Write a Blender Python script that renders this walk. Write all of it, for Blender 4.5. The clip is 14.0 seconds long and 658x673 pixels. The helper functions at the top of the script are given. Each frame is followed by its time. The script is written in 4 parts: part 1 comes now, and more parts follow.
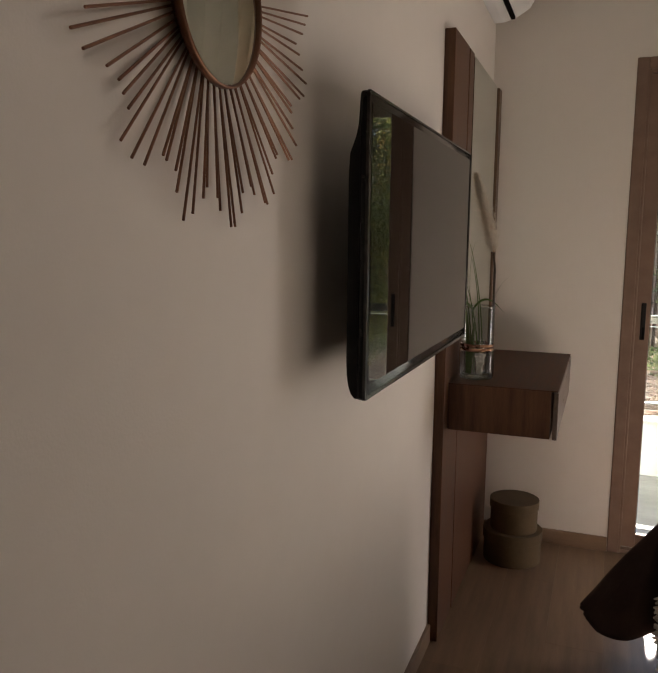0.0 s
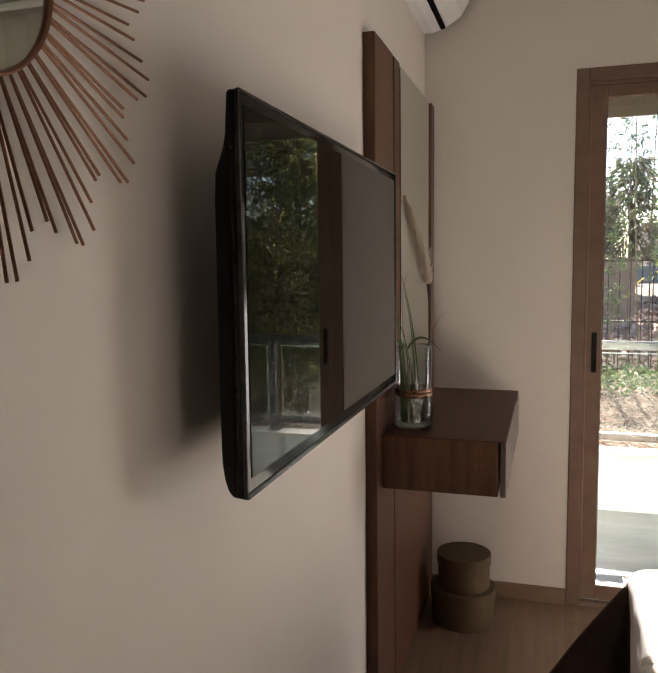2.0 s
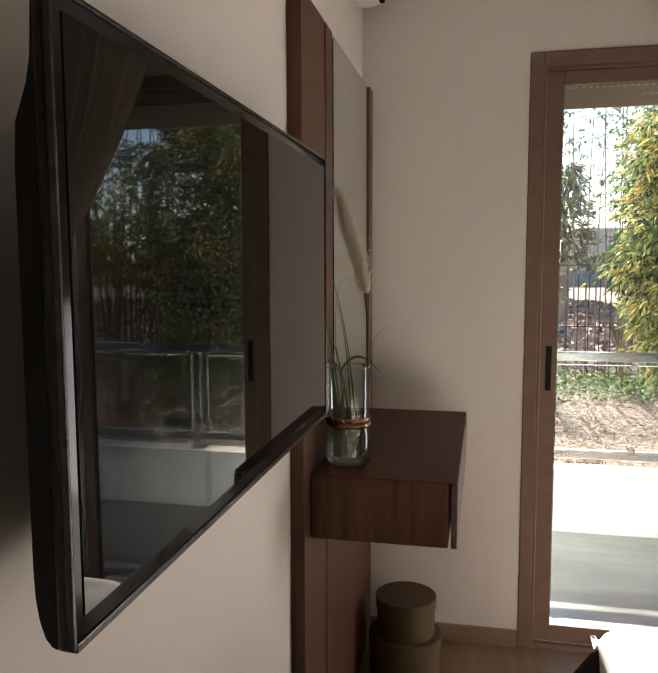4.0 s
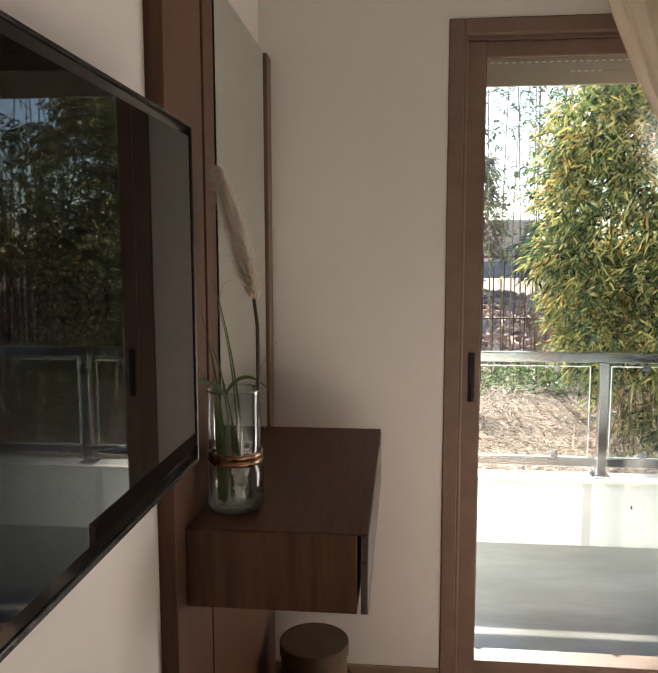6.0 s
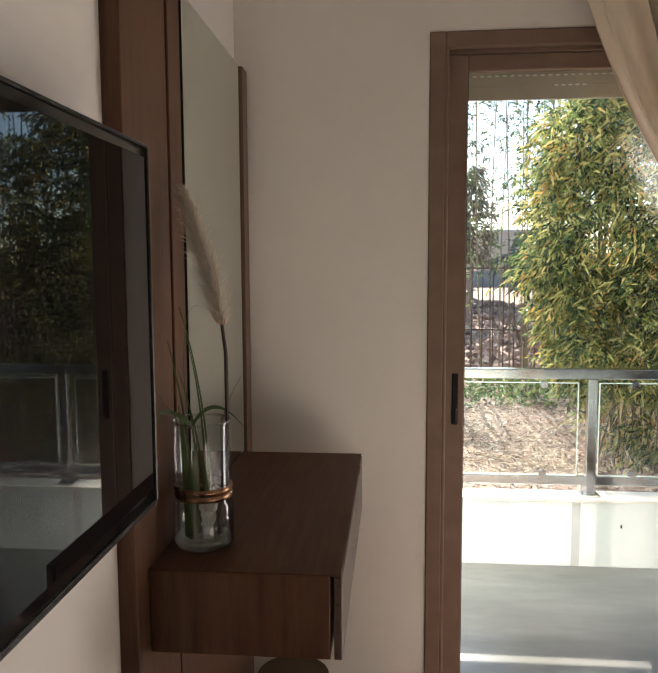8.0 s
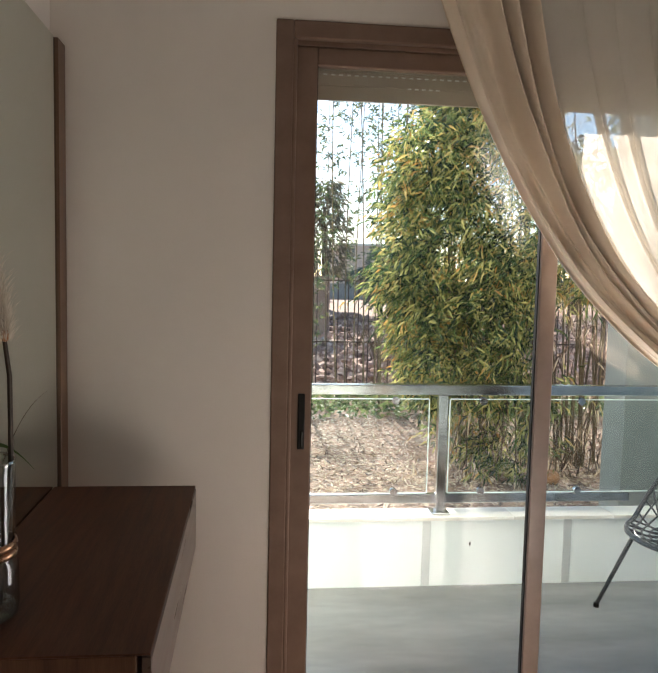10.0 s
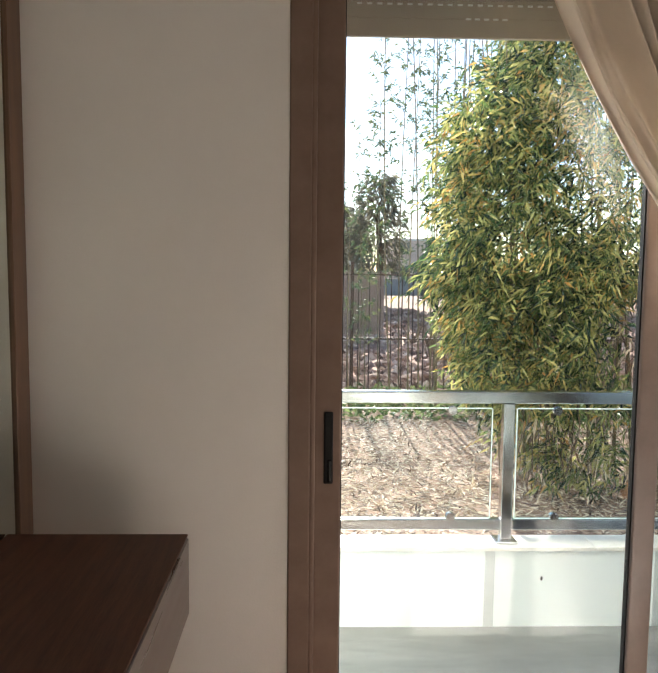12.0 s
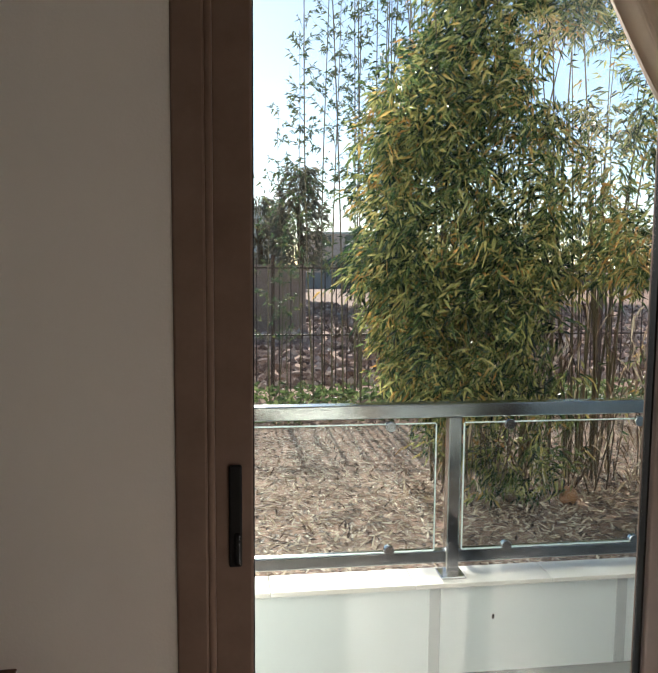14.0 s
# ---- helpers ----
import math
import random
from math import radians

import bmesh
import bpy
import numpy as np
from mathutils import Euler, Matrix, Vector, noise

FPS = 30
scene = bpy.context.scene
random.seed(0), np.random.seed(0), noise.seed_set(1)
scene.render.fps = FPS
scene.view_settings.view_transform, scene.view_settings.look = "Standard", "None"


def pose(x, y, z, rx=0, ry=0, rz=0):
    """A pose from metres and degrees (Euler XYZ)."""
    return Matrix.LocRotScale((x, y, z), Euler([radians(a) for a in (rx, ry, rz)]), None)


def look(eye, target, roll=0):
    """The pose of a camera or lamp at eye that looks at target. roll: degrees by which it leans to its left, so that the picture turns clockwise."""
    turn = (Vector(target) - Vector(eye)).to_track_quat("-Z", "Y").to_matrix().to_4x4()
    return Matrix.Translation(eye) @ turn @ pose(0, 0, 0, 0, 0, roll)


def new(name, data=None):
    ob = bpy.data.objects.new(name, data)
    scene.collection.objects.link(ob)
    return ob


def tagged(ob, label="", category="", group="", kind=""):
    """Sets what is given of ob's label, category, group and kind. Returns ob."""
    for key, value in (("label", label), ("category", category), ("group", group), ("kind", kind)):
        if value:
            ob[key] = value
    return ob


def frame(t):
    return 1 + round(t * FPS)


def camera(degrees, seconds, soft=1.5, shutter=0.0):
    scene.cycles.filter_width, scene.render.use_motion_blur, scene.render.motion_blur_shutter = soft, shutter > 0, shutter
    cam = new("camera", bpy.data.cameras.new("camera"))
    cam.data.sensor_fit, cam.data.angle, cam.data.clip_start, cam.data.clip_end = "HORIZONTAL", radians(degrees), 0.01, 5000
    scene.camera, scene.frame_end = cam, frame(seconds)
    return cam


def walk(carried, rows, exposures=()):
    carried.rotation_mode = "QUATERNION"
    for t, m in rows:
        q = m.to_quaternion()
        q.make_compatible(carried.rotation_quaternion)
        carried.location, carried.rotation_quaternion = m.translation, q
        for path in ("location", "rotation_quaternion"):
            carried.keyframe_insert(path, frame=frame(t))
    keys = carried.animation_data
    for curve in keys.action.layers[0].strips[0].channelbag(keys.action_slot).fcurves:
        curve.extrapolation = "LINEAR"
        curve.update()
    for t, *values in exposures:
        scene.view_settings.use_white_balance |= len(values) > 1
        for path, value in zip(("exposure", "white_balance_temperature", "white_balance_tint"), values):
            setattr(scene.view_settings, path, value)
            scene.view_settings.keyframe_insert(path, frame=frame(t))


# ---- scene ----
cam = camera(48.8, 14.0)
PATH = [
    (0, (0.114, 0.003, 1.373), (-0.588, 1.856, 1.106), 0.6),
    (0.5, (0.083, 0.053, 1.37), (-0.523, 1.941, 1.105), 0.5),
    (1, (0.079, 0.137, 1.383), (-0.499, 2.034, 1.12), 0.4),
    (1.5, (0.086, 0.255, 1.391), (-0.49, 2.156, 1.162), -0.1),
    (2, (0.108, 0.346, 1.403), (-0.474, 2.249, 1.199), -0.7),
    (2.5, (0.106, 0.419, 1.402), (-0.478, 2.322, 1.207), -0.7),
    (3, (0.086, 0.537, 1.405), (-0.498, 2.439, 1.208), -0.7),
    (3.5, (0.066, 0.631, 1.407), (-0.469, 2.548, 1.21), -0.5),
    (4, (0.052, 0.704, 1.409), (-0.367, 2.65, 1.209), -0.2),
    (6.5, (0.057, 1.109, 1.438), (-0.136, 3.087, 1.21), -0.2),
    (7, (0.052, 1.124, 1.45), (-0.14, 3.102, 1.224), -0.3),
    (9.5, (0.149, 1.261, 1.452), (0.194, 3.254, 1.289), 0.6),
    (10, (0.134, 1.354, 1.447), (0.347, 3.335, 1.279), 1.3),
    (10.5, (0.148, 1.43, 1.421), (0.402, 3.405, 1.244), 0.9),
    (11, (0.187, 1.579, 1.427), (0.408, 3.558, 1.246), 0.4),
    (11.5, (0.219, 1.691, 1.427), (0.316, 3.68, 1.247), 0.1),
    (12, (0.229, 1.814, 1.419), (0.288, 3.805, 1.239), 0.6),
    (12.5, (0.202, 1.983, 1.431), (0.271, 3.973, 1.244), 1.3),
    (13, (0.191, 2.092, 1.416), (0.34, 4.078, 1.226), 0.4),
    (13.5, (0.219, 2.187, 1.412), (0.441, 4.165, 1.216), 0.4),
    (14, (0.268, 2.283, 1.416), (0.541, 4.254, 1.22), 0.4),
]
walk(cam, [(t, look(eye, target, roll)) for t, eye, target, roll in PATH], exposures=[(0.0, 2.0, 6950, 18), (1.5, 2.16, 6800, 16), (3.0, 2.27, 6600, 16), (7.0, 2.28, 6650, 15), (9.5, 1.98, 6550, 15), (11.0, 2.06, 6450, 14), (12.5, 2.13, 6400, 13), (13.2, 1.74, 6350, 13), (14.0, 1.26, 6400, 13)])

# ---------- world and sun ----------
SUN_EL, SUN_AZ = radians(22.0), radians(-0.7)
world = bpy.data.worlds.new("world")
scene.world = world
world.use_nodes = True
_wn = world.node_tree.nodes
_sky = _wn.new("ShaderNodeTexSky")
_sky.sky_type, _sky.sun_disc = "NISHITA", False
_sky.sun_elevation, _sky.sun_rotation = SUN_EL, SUN_AZ
_sky.air_density, _sky.dust_density, _sky.ozone_density = 0.9, 0.08, 1.2
world.node_tree.links.new(_sky.outputs[0], _wn["Background"].inputs[0])
_wn["Background"].inputs[1].default_value = 0.088
sun = new("sun", bpy.data.lights.new("sun", "SUN"))
sun.data.energy, sun.data.angle, sun.data.color = 5.0, radians(0.55), (1.0, 0.93, 0.82)
sun.matrix_world = look((-0.12, 10.0, 4.04), (0, 0, 0))
# Added area lamp just inside the door, standing in for daylight from the opening.
door_light = new("door_light", bpy.data.lights.new("door_light", "AREA"))
door_light.data.shape, door_light.data.size, door_light.data.size_y = "RECTANGLE", 0.58, 1.1
door_light.data.energy, door_light.data.color = 3.5, (1.0, 0.97, 0.93)
door_light.matrix_world = look((1.46, 3.18, 0.72), (0.7, 1.2, 0.85))


# ---------- materials ----------
def nodes_of(m):
    m.use_nodes = True
    t = m.node_tree
    return t, t.nodes, t.links, t.nodes["Principled BSDF"]


def mat(name, c1, c2=None, scale=6.0, rough=0.6, metal=0.0, bump=0.0, bump_scale=120.0, stretch=(1, 1, 1), detail=6.0,
        spec=0.5, rand=0.0, fine=0.25, rough_var=0.08):
    """Two colours mixed by a coarse and a fine noise, with bump and a little change from piece to piece."""
    m = bpy.data.materials.new(name)
    t, n, k, p = nodes_of(m)
    c2 = c2 or tuple(c * 0.8 for c in c1)
    co = n.new("ShaderNodeTexCoord")
    mp = n.new("ShaderNodeMapping")
    mp.inputs["Scale"].default_value = stretch
    k.new(co.outputs["Object"], mp.inputs[0])
    a, b = n.new("ShaderNodeTexNoise"), n.new("ShaderNodeTexNoise")
    a.inputs["Scale"].default_value, a.inputs["Detail"].default_value = scale, detail
    b.inputs["Scale"].default_value, b.inputs["Detail"].default_value = scale * 9.0, 4.0
    k.new(mp.outputs[0], a.inputs[0]), k.new(mp.outputs[0], b.inputs[0])
    mx = n.new("ShaderNodeMath")
    mx.operation = "MULTIPLY_ADD"
    k.new(b.outputs[0], mx.inputs[0])
    mx.inputs[1].default_value = fine
    k.new(a.outputs[0], mx.inputs[2])
    ramp = n.new("ShaderNodeValToRGB")
    ramp.color_ramp.elements[0].position, ramp.color_ramp.elements[1].position = 0.38, 0.72 + fine * 0.5
    ramp.color_ramp.elements[0].color, ramp.color_ramp.elements[1].color = (*c1, 1), (*c2, 1)
    k.new(mx.outputs[0], ramp.inputs[0])
    out = ramp.outputs[0]
    if rand:
        inf, hsv = n.new("ShaderNodeObjectInfo"), n.new("ShaderNodeHueSaturation")
        mr = n.new("ShaderNodeMapRange")
        mr.inputs[3].default_value, mr.inputs[4].default_value = 1 - rand, 1 + rand
        k.new(inf.outputs["Random"], mr.inputs[0])
        k.new(mr.outputs[0], hsv.inputs["Value"]), k.new(out, hsv.inputs["Color"])
        out = hsv.outputs[0]
    k.new(out, p.inputs["Base Color"])
    rr = n.new("ShaderNodeMapRange")
    rr.inputs[3].default_value, rr.inputs[4].default_value = max(0.02, rough - rough_var), min(1.0, rough + rough_var)
    k.new(a.outputs[0], rr.inputs[0]), k.new(rr.outputs[0], p.inputs["Roughness"])
    p.inputs["Metallic"].default_value = metal
    p.inputs["Specular IOR Level"].default_value = spec
    if bump:
        c, bp = n.new("ShaderNodeTexNoise"), n.new("ShaderNodeBump")
        c.inputs["Scale"].default_value, c.inputs["Detail"].default_value = bump_scale, 5.0
        k.new(mp.outputs[0], c.inputs[0])
        bp.inputs["Strength"].default_value, bp.inputs["Distance"].default_value = bump, 0.004
        k.new(c.outputs[0], bp.inputs["Height"]), k.new(bp.outputs[0], p.inputs["Normal"])
    return m


def leaf_mat(name, cols, trans=0.45, rough=0.45, patch=0.0):
    """Leaves: colour by island, in drifts of greener and yellower growth, part of the light passing through."""
    m = bpy.data.materials.new(name)
    t, n, k, p = nodes_of(m)
    g, ramp = n.new("ShaderNodeNewGeometry"), n.new("ShaderNodeValToRGB")
    if patch:
        no, ma, mb = n.new("ShaderNodeTexNoise"), n.new("ShaderNodeMath"), n.new("ShaderNodeMath")
        no.inputs["Scale"].default_value, no.inputs["Detail"].default_value = 1.7, 3.0
        ma.operation, mb.operation = "MULTIPLY_ADD", "ADD"
        ma.inputs[1].default_value, ma.inputs[2].default_value = patch, -0.5 * patch
        mb.use_clamp = True
        k.new(g.outputs["Position"], no.inputs[0]), k.new(no.outputs[0], ma.inputs[0])
        k.new(ma.outputs[0], mb.inputs[0]), k.new(g.outputs["Random Per Island"], mb.inputs[1])
        k.new(mb.outputs[0], ramp.inputs[0])
    else:
        k.new(g.outputs["Random Per Island"], ramp.inputs[0])
    els = ramp.color_ramp.elements
    for i, c in enumerate(cols):
        e = els[i] if i < 2 else els.new(0.5)
        e.color = (*c, 1)
    for i, e in enumerate(list(els)):
        e.position = i / (len(cols) - 1)
    for i, c in enumerate(cols):
        els[i].color = (*c, 1)
    k.new(ramp.outputs[0], p.inputs["Base Color"])
    p.inputs["Roughness"].default_value = rough
    tr, mx = n.new("ShaderNodeBsdfTranslucent"), n.new("ShaderNodeMixShader")
    k.new(ramp.outputs[0], tr.inputs[0])
    mx.inputs[0].default_value = trans
    k.new(p.outputs[0], mx.inputs[1]), k.new(tr.outputs[0], mx.inputs[2])
    k.new(mx.outputs[0], n["Material Output"].inputs[0])
    return m


def glass_mat(name, tint=(0.95, 0.98, 0.97), gloss=0.03, smudge=0.0, streak=None, rim=False):
    """Thin pane: passes the view, a faint mirror image and, if asked, hazy smears."""
    m = bpy.data.materials.new(name)
    t, n, k, p = nodes_of(m)
    n.remove(p)
    tr, gl, mx = n.new("ShaderNodeBsdfTransparent"), n.new("ShaderNodeBsdfGlossy"), n.new("ShaderNodeMixShader")
    tr.inputs[0].default_value = (*tint, 1)
    gl.inputs["Roughness"].default_value = 0.02
    mx.inputs[0].default_value = gloss
    k.new(tr.outputs[0], mx.inputs[1]), k.new(gl.outputs[0], mx.inputs[2])
    if rim:
        fr, ma = n.new("ShaderNodeFresnel"), n.new("ShaderNodeMath")
        fr.inputs[0].default_value = 1.5
        ma.operation = "MULTIPLY_ADD"
        k.new(fr.outputs[0], ma.inputs[0])
        ma.inputs[1].default_value, ma.inputs[2].default_value = 0.55, gloss
        k.new(ma.outputs[0], mx.inputs[0])
    out = mx.outputs[0]
    if streak:
        at, tilt, size, amount = streak
        co, mp, gr, no, mu, mr = (n.new("ShaderNodeNewGeometry"), n.new("ShaderNodeMapping"), n.new("ShaderNodeTexGradient"), n.new("ShaderNodeTexNoise"), n.new("ShaderNodeMath"), n.new("ShaderNodeMath"))
        df, m3, m4 = n.new("ShaderNodeBsdfDiffuse"), n.new("ShaderNodeMixShader"), n.new("ShaderNodeMapping")
        mp.vector_type = "TEXTURE"
        mp.inputs["Location"].default_value = (at[0], 3.375, at[2])
        mp.inputs["Rotation"].default_value = (0, radians(-tilt), 0)
        mp.inputs["Scale"].default_value = (size[0], 10.0, size[1])
        m4.inputs["Scale"].default_value = (2.6, 0.0, 0.45)
        gr.gradient_type = "QUADRATIC_SPHERE"
        no.inputs["Scale"].default_value, no.inputs["Detail"].default_value = 3.0, 6.0
        k.new(co.outputs["Position"], mp.inputs[0]), k.new(mp.outputs[0], gr.inputs[0]), k.new(mp.outputs[0], m4.inputs[0]), k.new(m4.outputs[0], no.inputs[0])
        mr.operation, mu.operation = "MULTIPLY", "MULTIPLY"
        k.new(gr.outputs["Fac"], mr.inputs[0]), k.new(no.outputs[0], mr.inputs[1])
        k.new(mr.outputs[0], mu.inputs[0])
        mu.inputs[1].default_value = amount * 4.0
        mu.use_clamp = True
        df.inputs[0].default_value = (0.74, 0.82, 0.79, 1)
        trn, mdd = n.new("ShaderNodeBsdfTranslucent"), n.new("ShaderNodeMixShader")
        trn.inputs[0].default_value = (0.70, 0.82, 0.80, 1)
        mdd.inputs[0].default_value = 0.45
        k.new(df.outputs[0], mdd.inputs[1]), k.new(trn.outputs[0], mdd.inputs[2])
        k.new(mu.outputs[0], m3.inputs[0]), k.new(out, m3.inputs[1]), k.new(mdd.outputs[0], m3.inputs[2])
        out = m3.outputs[0]
    if smudge:
        co, no, rp, df, m2 = (n.new("ShaderNodeTexCoord"), n.new("ShaderNodeTexNoise"), n.new("ShaderNodeMapRange"), n.new("ShaderNodeBsdfDiffuse"), n.new("ShaderNodeMixShader"))
        no.inputs["Scale"].default_value, no.inputs["Detail"].default_value = 2.6, 3.0
        k.new(co.outputs["Object"], no.inputs[0]), k.new(no.outputs[0], rp.inputs[0])
        rp.inputs[1].default_value, rp.inputs[2].default_value, rp.inputs[3].default_value, rp.inputs[4].default_value = 0.45, 0.75, 0.0, smudge
        df.inputs[0].default_value = (0.7, 0.75, 0.74, 1)
        k.new(rp.outputs[0], m2.inputs[0]), k.new(out, m2.inputs[1]), k.new(df.outputs[0], m2.inputs[2])
        out = m2.outputs[0]
    k.new(out, n["Material Output"].inputs[0])
    return m


def cloth_mat(name, c1, c2, trans=0.4, clear=0.0, rough=0.9):
    m = mat(name, c1, c2, scale=9, rough=rough, bump=0.25, bump_scale=600, spec=0.2)
    n, k = m.node_tree.nodes, m.node_tree.links
    p = n["Principled BSDF"]
    src = p.inputs["Base Color"].links[0].from_socket
    tr, mx = n.new("ShaderNodeBsdfTranslucent"), n.new("ShaderNodeMixShader")
    k.new(src, tr.inputs[0])
    mx.inputs[0].default_value = trans
    k.new(p.outputs[0], mx.inputs[1]), k.new(tr.outputs[0], mx.inputs[2])
    out = mx.outputs[0]
    if clear:
        tp, m2 = n.new("ShaderNodeBsdfTransparent"), n.new("ShaderNodeMixShader")
        m2.inputs[0].default_value = clear
        k.new(out, m2.inputs[1]), k.new(tp.outputs[0], m2.inputs[2])
        out = m2.outputs[0]
    k.new(out, n["Material Output"].inputs[0])
    return m


M_WALL = mat("wall_paint", (0.69, 0.635, 0.58), (0.73, 0.675, 0.62), scale=2.2, rough=0.75, bump=0.12, bump_scale=260, spec=0.3)
M_CEIL = mat("ceiling_paint", (0.76, 0.75, 0.72), (0.8, 0.79, 0.76), scale=2, rough=0.85, bump=0.08, bump_scale=200, spec=0.2)
M_FLOOR = mat("floor_laminate", (0.150, 0.090, 0.052), (0.235, 0.150, 0.090), scale=5, rough=0.36, stretch=(6, 0.6, 1), bump=0.06, bump_scale=160, rand=0.12)
M_BASE = mat("baseboard_laminate", (0.19, 0.12, 0.075), (0.26, 0.17, 0.11), scale=6, rough=0.45, stretch=(1, 1, 4))
M_WALNUT = mat("walnut_veneer", (0.046, 0.018, 0.0095), (0.125, 0.058, 0.031), scale=7, spec=0.25, rough=0.45, stretch=(7, 7, 0.5), bump=0.08, bump_scale=70, rand=0.06, fine=0.4)
M_WALNUT_H = mat("walnut_veneer_flat", (0.042, 0.0165, 0.009), (0.118, 0.052, 0.029), scale=9, spec=0.14, rough=0.5, stretch=(7, 0.5, 7), bump=0.06, bump_scale=70, fine=0.4)
M_TAUPE = mat("taupe_lacquer", (0.070, 0.044, 0.033), (0.105, 0.070, 0.054), scale=6, spec=0.5, rough=0.3, stretch=(6, 0.5, 6))
M_DARK = mat("shadow_gap", (0.004, 0.003, 0.003), (0.007, 0.005, 0.004), rough=0.9, spec=0.05)
# M_WALNUT's veneer with the light the edge strip catches put into its colour.
M_STRIP = mat("lit_walnut_edge", (0.105, 0.058, 0.034), (0.17, 0.098, 0.06), scale=7, spec=0.3, rough=0.45, stretch=(7, 7, 0.5))
M_BRONZE = mat("bronze_aluminium", (0.165, 0.106, 0.078), (0.205, 0.135, 0.10), scale=14, rough=0.5, spec=0.15, bump=0.05, bump_scale=900)
# Glossier bronze, its base colour lightened for bounce light on the stiles.
M_STILE = mat("lit_satin_bronze", (0.205, 0.155, 0.128), (0.255, 0.195, 0.165), scale=14, rough=0.34, spec=0.5, bump=0.03, bump_scale=900)
M_BLACK = mat("black_plastic", (0.005, 0.005, 0.005), (0.008, 0.008, 0.008), scale=20, rough=0.12, spec=0.22)
M_MATTE = mat("matte_black_plastic", (0.008, 0.007, 0.0065), (0.013, 0.012, 0.011), scale=20, spec=0.15, rough=0.6, bump=0.1, bump_scale=700)
M_SCREEN = mat("tv_screen", (0.004, 0.0035, 0.0035), (0.006, 0.005, 0.005), scale=2, rough=0.012, rough_var=0.004, spec=0.24)
M_CHROME = mat("chrome_trim", (0.55, 0.54, 0.52), (0.68, 0.67, 0.65), scale=30, rough=0.16, metal=1.0)
M_TRIM = mat("dark_chrome_trim", (0.02, 0.018, 0.017), (0.06, 0.055, 0.05), scale=60, rough=0.2, rough_var=0.12, metal=0.25, spec=0.3)
M_STEEL = mat("brushed_steel", (0.30, 0.305, 0.30), (0.50, 0.51, 0.50), scale=4, rough=0.13, rough_var=0.07, metal=1.0, stretch=(1, 1, 1), bump=0.05, bump_scale=300)
M_COPPER = mat("copper_rod", (0.17, 0.078, 0.045), (0.27, 0.13, 0.078), scale=25, rough=0.42, metal=0.75)
M_BAND = mat("polished_copper", (0.22, 0.115, 0.062), (0.36, 0.20, 0.12), scale=40, rough=0.28, metal=1.0)
M_PAPER = mat("white_paper", (0.66, 0.65, 0.61), (0.80, 0.79, 0.76), scale=50, rough=0.7)
M_MIRROR = mat("mirror_silver", (0.70, 0.755, 0.71), (0.72, 0.775, 0.73), scale=2, rough=0.012, rough_var=0.004, metal=1.0)
M_WHITE = mat("white_plastic", (0.74, 0.74, 0.73), (0.79, 0.79, 0.78), scale=8, rough=0.4)
M_PARAPET = mat("white_render", (0.77, 0.81, 0.79), (0.83, 0.865, 0.85), scale=4, rough=0.85, bump=0.15, bump_scale=240, spec=0.2)
M_CAP = mat("cream_stone", (0.72, 0.68, 0.60), (0.82, 0.79, 0.72), scale=9, rough=0.7, bump=0.15, bump_scale=140)
M_JOINT = mat("grey_joint", (0.46, 0.48, 0.47), (0.54, 0.56, 0.55), scale=10, rough=0.8)
# Stretched noise puts reflection and leaf-shadow streaks into the floor's colour and roughness.
M_TILE = mat("grey_porcelain", (0.19, 0.187, 0.174), (0.32, 0.314, 0.292), scale=1.9, rough=0.16, rough_var=0.12, stretch=(0.7, 2.4, 1), bump=0.015, bump_scale=90, rand=0.05)
M_PILLAR = mat("grey_green_render", (0.17, 0.185, 0.175), (0.22, 0.235, 0.225), scale=3, rough=0.8, bump=0.2, bump_scale=160)
M_SHUTTER = mat("shutter_slat", (0.40, 0.34, 0.28), (0.46, 0.40, 0.33), scale=9, rough=0.5)
M_BOX = mat("olive_cardboard", (0.062, 0.038, 0.014), (0.10, 0.064, 0.026), scale=9, rough=0.75, bump=0.15, bump_scale=300)
M_BROWN = cloth_mat("brown_cotton", (0.055, 0.034, 0.030), (0.085, 0.055, 0.048), trans=0.06)
M_DUVET = cloth_mat("white_cotton", (0.86, 0.85, 0.82), (0.90, 0.89, 0.87), trans=0.04)
M_KNIT = mat("cream_knit", (0.70, 0.67, 0.60), (0.80, 0.77, 0.71), scale=60, rough=0.95, bump=0.8, bump_scale=260)
M_CURTAIN = cloth_mat("sheer_curtain", (0.74, 0.62, 0.49), (0.80, 0.69, 0.56), trans=0.012)
M_SHEER = cloth_mat("thin_voile", (0.74, 0.69, 0.60), (0.80, 0.75, 0.67), trans=0.25, clear=0.28)
M_PANE = glass_mat("door_glass", gloss=0.03, smudge=0.003)
M_SMEARED = glass_mat("smeared_glass", gloss=0.03, smudge=0.003, streak=((0.846, 0, 1.71), 22.0, (0.075, 0.24), 0.036))
M_EDGE = mat("ground_glass_edge", (0.62, 0.72, 0.68), (0.72, 0.80, 0.76), scale=30, rough=0.25)
M_RAILGLASS = glass_mat("railing_glass", tint=(0.93, 0.96, 0.95), gloss=0.016, smudge=0.001)
